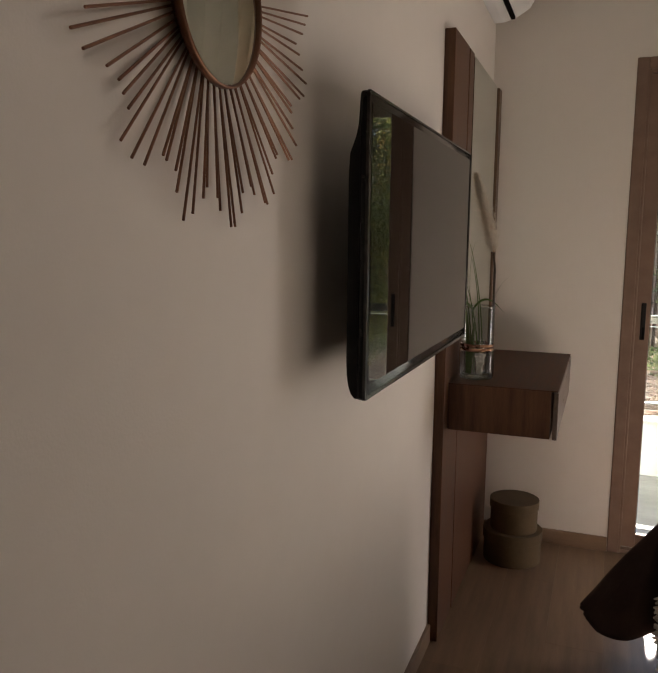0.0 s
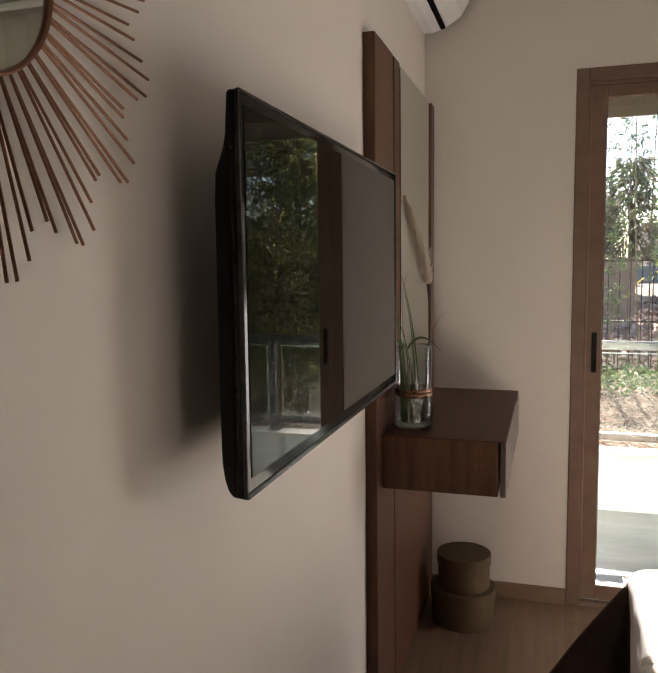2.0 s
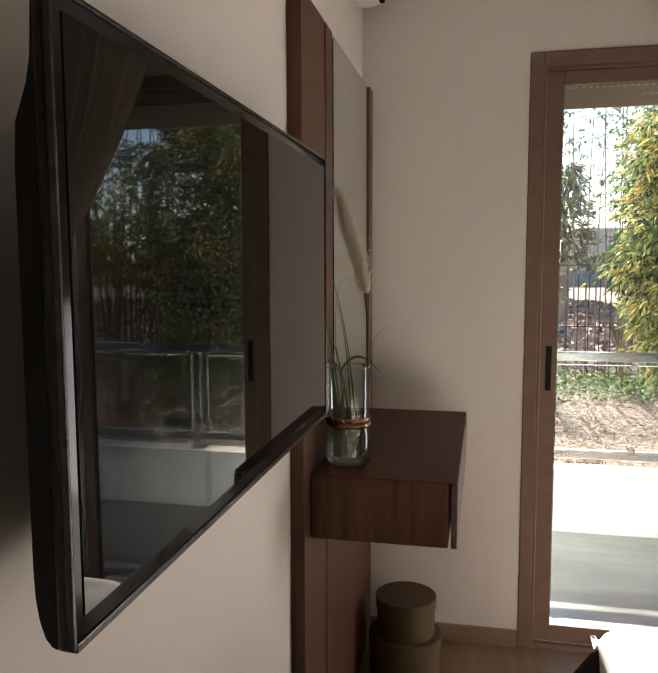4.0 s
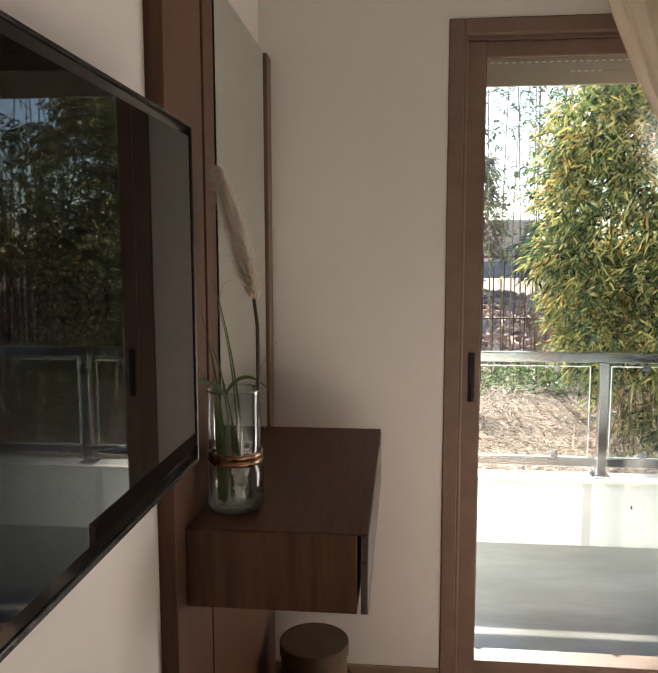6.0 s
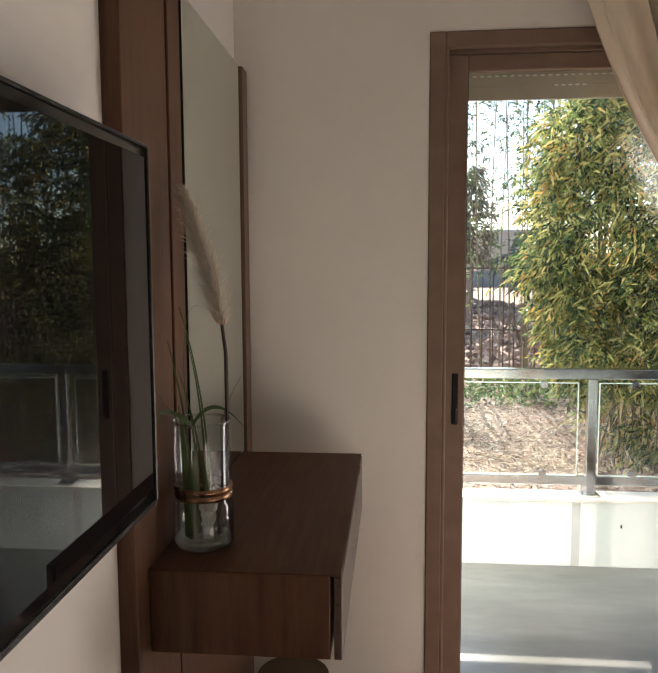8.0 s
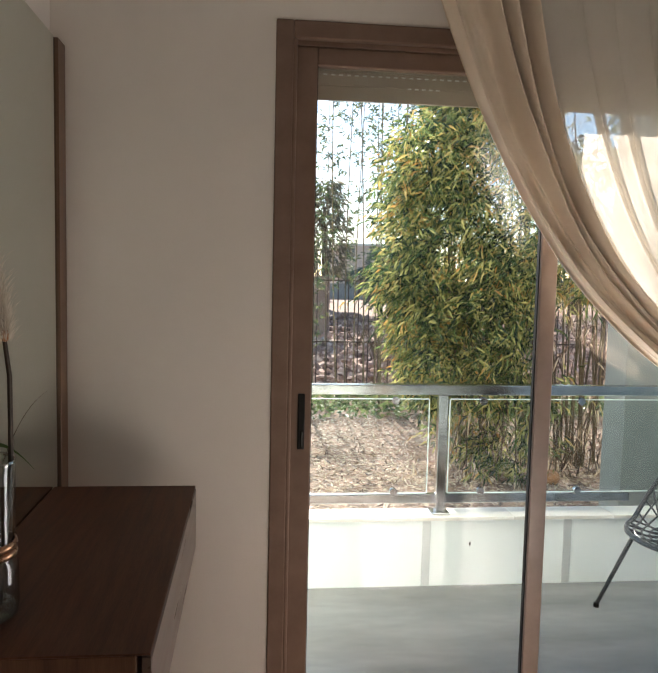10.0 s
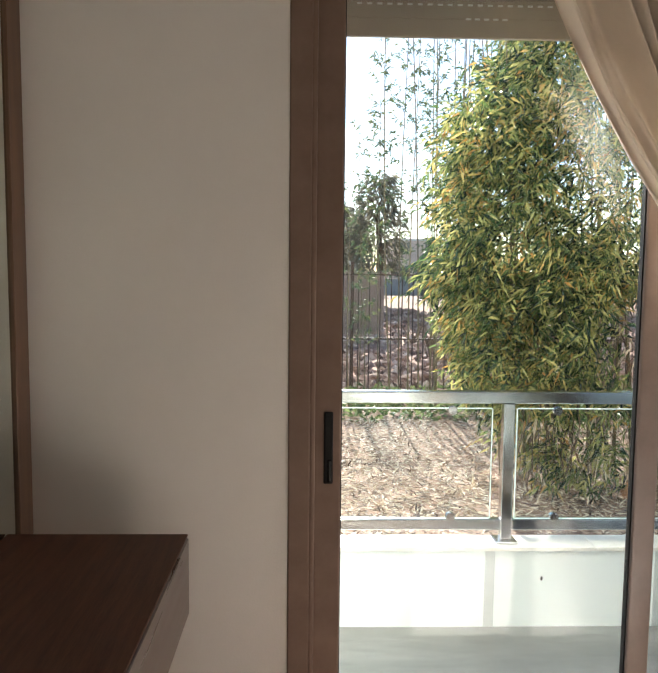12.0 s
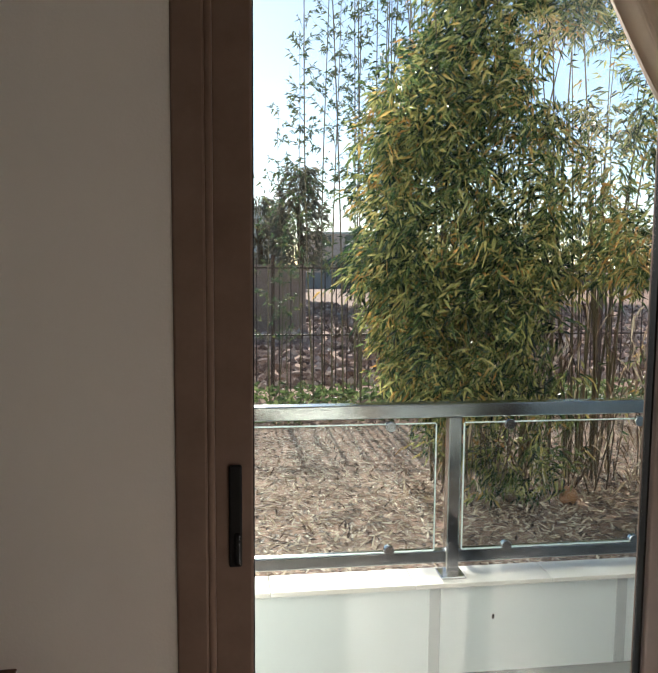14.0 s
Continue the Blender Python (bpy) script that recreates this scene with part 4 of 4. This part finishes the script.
_b = bmesh.new()
xs = [-2000, -400, -60, -25, -12, -6] + [-4 + 0.25 * i for i in range(49)] + [10, 14, 20, 30, 45, 70, 200, 600, 2000]
ys = [4.76] + [4.9 + 0.22 * i for i in range(44)] + [15, 16, 17.5, 19, 21, 24, 28, 34, 42, 55, 80, 150, 400, 3000]
grid = [[_b.verts.new((x, y, ground_z(x, y) if y < 100 and abs(x) < 80 else -0.35)) for y in ys] for x in xs]
for i in range(len(xs) - 1):
    for j in range(len(ys) - 1):
        _b.faces.new((grid[i][j], grid[i + 1][j], grid[i + 1][j + 1], grid[i][j + 1]))
# the same sheet goes on under and behind the house
back = [[_b.verts.new((x, y, -0.5)) for y in (-3000, -40, 4.76)] for x in xs]
for i in range(len(xs) - 1):
    for j in range(2):
        _b.faces.new((back[i][j], back[i + 1][j], back[i + 1][j + 1], back[i][j + 1]))
    _b.faces.new((back[i][2], back[i + 1][2], grid[i + 1][0], grid[i][0]))
structure("ground", _b, M_EARTH, "bare reddish earth garden ground", "ground", True)

_rg = random.Random(11)
_sp = []
for i in range(30000):
    y = 4.95 + 5.6 * _rg.random() ** 1.5
    x = -1.2 + _rg.random() * (4.4 + (y - 4.9) * 0.35)
    _sp.append(((x, y, ground_z(x, y) + 0.006 + 0.012 * _rg.random()), (_rg.gauss(0, 1), _rg.gauss(0, 1), _rg.gauss(0.05, 0.22))))
lit = part("leaf_litter", leaves(_sp, 0.072, 0.0165, 12, droop=0.05, flat=1.0), M_BAMBOO2, None, "dry tan bamboo leaves covering the ground")
tagged(lit, category="leaf litter", kind="stuff")

# bamboo clump
bamboo = thing("bamboo_clump", (2.2, 7.2, ground_z(2.2, 7.2)), "dense leafy green and yellow bamboo clump behind the railing", "bamboo")
_rg = random.Random(21)


CLUMP_EDGE = ((-0.2, 2.05), (0.3, 1.64), (0.6, 1.48), (0.9, 1.40), (1.17, 1.32), (1.45, 1.18), (1.6, 1.15), (1.8, 1.28), (2.0, 1.33), (2.3, 1.26), (2.55, 1.36), (2.85, 1.56), (3.3, 1.80), (4.6, 2.2))


def clump_left(z):
    """The uneven left outline of the foliage at a height."""
    k = max(1, next((i for i, q in enumerate(CLUMP_EDGE) if q[0] >= z), len(CLUMP_EDGE) - 1))
    (z0, x0), (z1, x1) = CLUMP_EDGE[k - 1], CLUMP_EDGE[k]
    return x0 + (x1 - x0) * max(0.0, min(1.0, (z - z0) / (z1 - z0)))


_spots = []
for i in range(38):
    bx, by = 1.85 + _rg.random() * 1.6, 7.5 + _rg.random() * 0.6
    lean = Vector((_rg.gauss(-0.04, 0.05), _rg.gauss(-0.02, 0.06), 1)) 
    h = _rg.uniform(2.4, 4.6)
    gz = ground_z(bx, by) - 0.03
    pts = [Vector((bx, by, gz)) + Vector((lean.x * s * h + 0.12 * lean.x * (s * h) ** 2, lean.y * s * h, s * h)) for s in (j / 10 for j in range(11))]
    part("culm", tube(pts, [0.013 - 0.010 * j / 10 for j in range(11)], 6), M_CULM, bamboo)
sprays = []
tries = 0
while len(sprays) < 10600 and tries < 400000:
    tries += 1
    z = -0.1 + 4.7 * _rg.random()
    x = 0.95 + 2.9 * _rg.random()
    y = 6.55 + 1.4 * _rg.random()
    l = clump_left(z) + 0.20 * noise.noise((z * 2.7, y * 2, 7)) + 0.13 * noise.noise((z * 8, y * 5, 3))
    if x < l - 0.10 * (_rg.random() < 0.06):
        continue
    dens = 0.45 + 1.4 * noise.noise((x * 2.6, y * 2.6, z * 2.0)) + 0.5 * noise.noise((x * 6, y * 6, z * 5))
    dens -= 0.30 * max(0.0, min(1.0, (x - 2.05) / 0.3)) * max(0.0, min(1.0, (z - 1.5) / 0.4))
    dens -= 0.25 * max(0.0, min(1.0, (x - 2.6) / 0.4))
    dens -= 0.75 * max(0.0, min(1.0, (x - 2.35) / 0.25)) * max(0.0, min(1.0, (1.35 - z) / 0.2))
    if z < 0.45:
        dens -= 0.35
    dens += 0.25 * (x - l < 0.35)
    if _rg.random() < dens:
        sprays.append((Vector((x, y, z)), Vector((_rg.gauss(-0.35, 0.6), _rg.gauss(-0.35, 0.5), _rg.gauss(-0.15, 0.5))).normalized()))
for c, d in sprays:
    side = d.cross(Vector((_rg.gauss(0, 0.3), _rg.gauss(0, 0.3), 1))).normalized()
    for q_ in range(_rg.randint(4, 8)):
        sgn = 1 if q_ % 2 else -1
        h_ = d * 0.8 + side * sgn * _rg.uniform(0.2, 1.0) + Vector((_rg.gauss(0, 0.15), _rg.gauss(0, 0.15), _rg.gauss(-0.25, 0.25)))
        _spots.append((c + d * 0.022 * q_ + Vector((_rg.gauss(0, 0.008), _rg.gauss(0, 0.008), _rg.gauss(0, 0.008))), h_))
tagged(part("foliage", leaves(_spots, 0.082, 0.0180, 22, droop=0.3), M_BAMBOO, bamboo, "narrow green and yellowing leaves"), kind="stuff")
_dry = []
for i in range(800):
    x, y, z = 1.75 + 1.9 * _rg.random(), 6.7 + 0.9 * _rg.random(), -0.3 + 1.5 * _rg.random() ** 1.5
    _dry.append(((x, y, z), (_rg.gauss(0, 0.5), _rg.gauss(-0.2, 0.4), _rg.gauss(-0.7, 0.4))))
tagged(part("dead_leaves", leaves(_dry, 0.12, 0.018, 23, droop=0.5), M_BAMBOO2, bamboo, "dry brown hanging leaves"), kind="stuff")
for i in range(46):
    x, y = 1.7 + 2.0 * _rg.random(), 6.8 + 0.8 * _rg.random()
    a, e = Vector((x, y, ground_z(x, y) - 0.02)), Vector((_rg.gauss(0, 0.22), _rg.gauss(0, 0.15), 1)) * _rg.uniform(0.5, 1.5)
    part("dry_stalk", tube([a, a + e * 0.5 + Vector((0.02, 0, 0)), a + e], [0.006, 0.0045, 0.002], 5), M_STEM, bamboo, "brown dry stalk")

# thin single canes at the clump's edge
CANES = ((0.76, 11.0, 2.9, -0.01), (0.88, 11.3, 3.6, 0.01), (1.02, 11.6, 2.6, 0.0), (1.14, 11.0, 4.5, -0.01), (1.33, 11.3, 7.6, -0.03), (1.52, 11.9, 6.8, 0.005), (1.72, 11.4, 8.2, -0.035), (2.02, 11.7, 7.9, -0.02), (2.35, 11.9, 7.6, -0.03), (2.55, 11.5, 7.6, 0.01), (2.2, 11.2, 6.9, 0.02), (1.88, 11.0, 6.1, -0.015), (2.75, 11.2, 7.4, -0.02), (2.95, 11.6, 7.8, 0.0), (2.45, 10.9, 6.4, -0.01), (2.1, 10.7, 7.0, 0.0), (2.3, 11.4, 7.4, -0.015), (2.65, 10.8, 7.2, -0.03), (2.85, 11.0, 6.8, -0.02), (1.62, 11.7, 5.6, 0.01), (1.96, 11.9, 7.2, -0.01), (2.5, 11.8, 7.9, -0.025))
for i, (bx, by, h, lx) in enumerate(CANES):
    cane = thing("bamboo_cane", (bx, by, ground_z(bx, by)), "thin upright bamboo cane with sparse small leaves", "bamboo", "canes beside the clump")
    gz = ground_z(bx, by) - 0.02
    wob = _rg.uniform(-0.05, 0.05)

    def along(s, bx=bx, by=by, h=h, lx=lx, gz=gz, wob=wob):
        return Vector((bx + lx * h * s + wob * math.sin(s * 5), by, gz + h * s))
    part("culm", tube([along(j / 12) for j in range(13)], [(0.0125 if h > 5 else 0.009) * (1 - 0.75 * j / 12) for j in range(13)], 6), M_CULM, cane)
    sp = []
    s = 0.30
    while s < 1.0:
        c = along(s)
        for _ in range(_rg.randint(1, 3)):
            a = _rg.random() * 6.28
            tw = Vector((math.cos(a) * 0.7, math.sin(a) * 0.7, _rg.uniform(0.3, 0.9))) * _rg.uniform(0.12, 0.42)
            part("twig", tube([c, c + tw], [0.003, 0.0014], 4), M_CULM, cane)
            for _ in range(_rg.randint(7, 15)):
                sp.append((c + tw * _rg.uniform(0.3, 1.0), (tw.x * 3 + _rg.gauss(0, 0.5), tw.y * 3 + _rg.gauss(0, 0.5), _rg.gauss(0.1, 0.5))))
        s += _rg.uniform(0.13, 0.24) / h
    part("cane_leaves", leaves(sp, 0.075, 0.021, 30 + i, droop=0.2), M_CANELEAF, cane)

ball = thing("clay_ball", (2.48, 6.69, ground_z(2.48, 6.69)), "small round terracotta ball lying among dry leaves", "ball")
_b = bmesh.new()
bmesh.ops.create_uvsphere(_b, u_segments=20, v_segments=12, radius=0.062)
bmesh.ops.translate(_b, verts=_b.verts[:], vec=(2.48, 6.69, ground_z(2.48, 6.69) + 0.055))
part("ball_body", _b, M_FOOTBALL, ball, smooth=True)

# green border plants in front of the fence
_sp = []
for i in range(5200):
    x, y = -3.5 + 9.5 * _rg.random(), 10.2 + 1.9 * _rg.random()
    hgt = 0.16 + 0.10 * noise.noise((x * 2.2, y * 2.2, 9))
    _sp.append(((x, y, ground_z(x, y) + hgt * _rg.random()), (_rg.gauss(0, 0.6), _rg.gauss(-0.2, 0.6), _rg.gauss(0.5, 0.4))))
tagged(part("border_plants", leaves(_sp, 0.11, 0.05, 41, droop=0.3), M_HEDGE, None, "low bright green plants along the fence"), category="plants", kind="stuff")

fence = thing("iron_fence", (1.5, 12.4, -0.35), "thin dark iron bar fence at the garden's end", "fence")
for z in (0.42, 1.36):
    part("rail", box(-4, 8, 12.39, 12.41, z, z + 0.025, 0.002), M_IRON, fence)
for i in range(75):
    x = -4 + 0.16 * i
    part("bar", box(x, x + 0.016, 12.392, 12.408, -0.42, 1.44 + 0.03 * (i % 3), 0.002), M_IRON, fence)
for x in (-4.0, -1.6, 0.85, 3.25, 5.7):
    part("post", box(x, x + 0.05, 12.37, 12.43, -0.45, 1.55, 0.003), M_IRON, fence)

# rubble beyond the fence
_proto = []
for k in range(4):
    _b = bmesh.new()
    bmesh.ops.create_icosphere(_b, subdivisions=2, radius=1.0)
    for v in _b.verts:
        v.co *= 0.75 + 0.5 * noise.noise(v.co * 1.6 + Vector((k * 7, 0, 0)))
        v.co.z *= 0.6
    me = bpy.data.meshes.new("rubble_stone")
    _b.to_mesh(me)
    _b.free()
    me.materials.append(M_ROCK)
    _proto.append(me)
for i in range(290):
    y = 13.2 + 22 * _rg.random() ** 1.6
    x = -1 + (y * 0.5) * _rg.random() + _rg.random() * 3
    s = _rg.uniform(0.05, 0.23) * (0.7 + y / 50)
    ob = new("rubble_stone", _proto[i % 4])
    ob.matrix_world = Matrix.Translation((x, y, ground_z(x, y) + s * 0.15)) @ Matrix.Rotation(_rg.random() * 6, 4, "Z") @ Matrix.Diagonal((s * _rg.uniform(0.8, 1.6), s, s * _rg.uniform(0.8, 1.5), 1))
    tagged(ob, "rough reddish-grey rubble stone on bare earth", "stone", "rubble beyond the fence")

_v, _f = [], []
for i in range(7000):
    y = 12.7 + 20 * _rg.random() ** 1.7
    x = -2 + (y * 0.62) * _rg.random() + _rg.random() * 2.5
    a, q = _rg.uniform(0.02, 0.085) * (0.7 + y / 45), len(_v)
    c = Vector((x, y, ground_z(x, y) + a * 0.25))
    for d in ((1, 0, 0), (0, 1, 0), (-1, 0, 0), (0, -1, 0), (0, 0, 0.9), (0, 0, -0.6)):
        _v.append(tuple(c + Vector(d) * a * _rg.uniform(0.6, 1.5) + Vector((_rg.gauss(0, 0.25), _rg.gauss(0, 0.25), 0)) * a))
    _f += [(q + k, q + (k + 1) % 4, q + 4) for k in range(4)] + [(q + (k + 1) % 4, q + k, q + 5) for k in range(4)]
_me = bpy.data.meshes.new("rubble_gravel")
_me.from_pydata(_v, [], _f)
_me.materials.append(M_CHIPS)
tagged(new("rubble_gravel", _me), "broken reddish and grey rubble chips on bare earth", "rubble", kind="stuff")

# leafless brush between the stones
for i in range(12):
    y = 13.0 + 9 * _rg.random()
    x = 0.2 + (y * 0.22) * _rg.random() + _rg.random() * 2.0
    shrub = thing("dry_shrub", (x, y, ground_z(x, y)), "leafless brown shrub on bare rubble ground", "shrub", "dry shrubs beyond the fence")
    for k in range(16):
        a = Vector((x + _rg.gauss(0, 0.06), y + _rg.gauss(0, 0.06), ground_z(x, y) - 0.02))
        e = Vector((_rg.gauss(0, 0.35), _rg.gauss(0, 0.35), 1)) * _rg.uniform(0.35, 1.1)
        part("twig", tube([a, a + e * 0.5 + Vector((_rg.gauss(0, 0.04), 0, 0)), a + e], [0.010, 0.007, 0.003], 4), M_STEM, shrub)

# low walls, houses and trees far off
structure("yard_wall", box(-8, 2.35, 22, 22.25, -0.6, 1.42, 0.01), M_RUST, "reddish-brown low yard wall", "wall")
structure("field_wall", box(3, 60, 57, 57.3, -0.6, 0.85, 0.01), M_GREYWALL, "grey block wall across the field", "wall")


def far_house(name, x0, x1, y0, y1, h, material, label, cols, rows):
    t = thing(name, ((x0 + x1) / 2, (y0 + y1) / 2, -0.4), label, "house")
    part("wall", box(x0, x1, y0, y1, -0.5, h, 0.02), material, t)
    part("roof", box(x0 - 0.2, x1 + 0.2, y0 - 0.2, y1 + 0.2, h, h + 0.25, 0.02), M_PALEROOF, t)
    for i in range(cols):
        for j in range(rows):
            xc, zc = x0 + (i + 0.5) * (x1 - x0) / cols, 1.4 + j * 2.8
            w_ = part("window", box(xc - 0.55, xc + 0.55, y0 - 0.04, y0 + 0.05, zc - 0.6, zc + 0.6, 0.01), M_WIN, t)
            part("window_sill", box(xc - 0.65, xc + 0.65, y0 - 0.15, y0, zc - 0.7, zc - 0.6, 0.01), M_PALEROOF, w_)


far_house("house", 9.8, 21, 84, 94, 4.9, M_FARHOUSE, "low beige house across the field", 4, 2)
far_house("house", -4, 5.2, 66, 76, 6.2, M_PALEROOF, "pale grey house behind the palm", 3, 2)


def shaggy_tree(name, x, y, h, spread, material, label, n_, leaf, seed, low):
    rg = random.Random(seed)
    t = thing(name, (x, y, -0.4), label, "tree")
    pts = [(x + 0.1 * math.sin(s * 4), y, -0.45 + h * 0.8 * s) for s in (j / 6 for j in range(7))]
    part("trunk", tube(pts, [0.24 - 0.12 * j / 6 for j in range(7)], 9), M_STEM, t)
    for k in range(7):
        a = rg.random() * 6.28
        z = h * rg.uniform(0.45, 0.8)
        part("limb", tube([(x, y, z), (x + spread * 0.4 * math.cos(a), y + spread * 0.4 * math.sin(a), z + h * 0.15)], [0.07, 0.03], 6), M_STEM, t)
    sp = []
    while len(sp) < n_:
        a, f = rg.random() * 6.28, rg.random() ** 0.5
        z = low + (h - low) * rg.random()
        rel = (z - low) / (h - low)
        rad = spread * (0.55 + 0.45 * math.sin(math.pi * min(1, rel * 0.9 + 0.15))) * (1 + 0.5 * noise.noise((a * 2, z * 1.3, seed)))
        if noise.noise((x + math.cos(a) * f * 2, z * 1.5, math.sin(a) * f * 2 + seed)) < -0.22:
            continue
        sp.append(((x + rad * f * math.cos(a), y + rad * f * math.sin(a), z), (math.cos(a) + rg.gauss(0, 0.3), math.sin(a) + rg.gauss(0, 0.3), rg.gauss(-0.1, 0.7))))
    part("crown", leaves(sp, leaf, leaf * 0.22, seed, droop=0.4), material, t)


shaggy_tree("palm_tree", 3.9, 40, 6.4, 1.25, M_PALM, "tall palm with a shaggy dark green crown", 1900, 0.5, 51, 1.4)
shaggy_tree("palm_tree", 2.0, 44, 5.2, 1.5, M_PALM, "shorter palm with a skirt of dry fronds", 1700, 0.5, 52, 0.8)
shaggy_tree("tree", 6.2, 30, 2.6, 1.9, M_FARTREE, "round blue-green tree beyond the fence", 2200, 0.35, 53, 0.4)
shaggy_tree("tree", 11.5, 33, 3.2, 2.2, M_FARTREE, "broad blue-green tree beyond the fence", 2200, 0.35, 54, 0.4)
shaggy_tree("tree", 17, 38, 4.0, 2.8, M_FARTREE, "broad blue-green tree beyond the fence", 2200, 0.4, 55, 0.4)

# ---------- floor pieces ----------
_cache = {}
for i in range(int((XE - XW) / 0.19) + 1):
    x0 = XW + 0.19 * i
    y = YS - (i * 0.47) % 1.2
    while y < YN:
        a, b_, xe = max(y, YS), min(y + 1.2, YN - 0.001), min(x0 + 0.19, XE)
        if b_ - a > 0.02 and xe - x0 > 0.02:
            key = (round(xe - x0, 4), round(b_ - a, 4))
            if key not in _cache:
                bm_ = box(0.0001, key[0] - 0.0001, 0.0001, key[1] - 0.0001, -0.0115, 0.0, 0.0003)
                me = bpy.data.meshes.new("plank")
                bm_.to_mesh(me)
                bm_.free()
                me.materials.append(M_FLOOR)
                _cache[key] = me
            ob = new("plank", _cache[key])
            ob.location, ob.parent = (x0, a, 0), floor
        y += 1.2
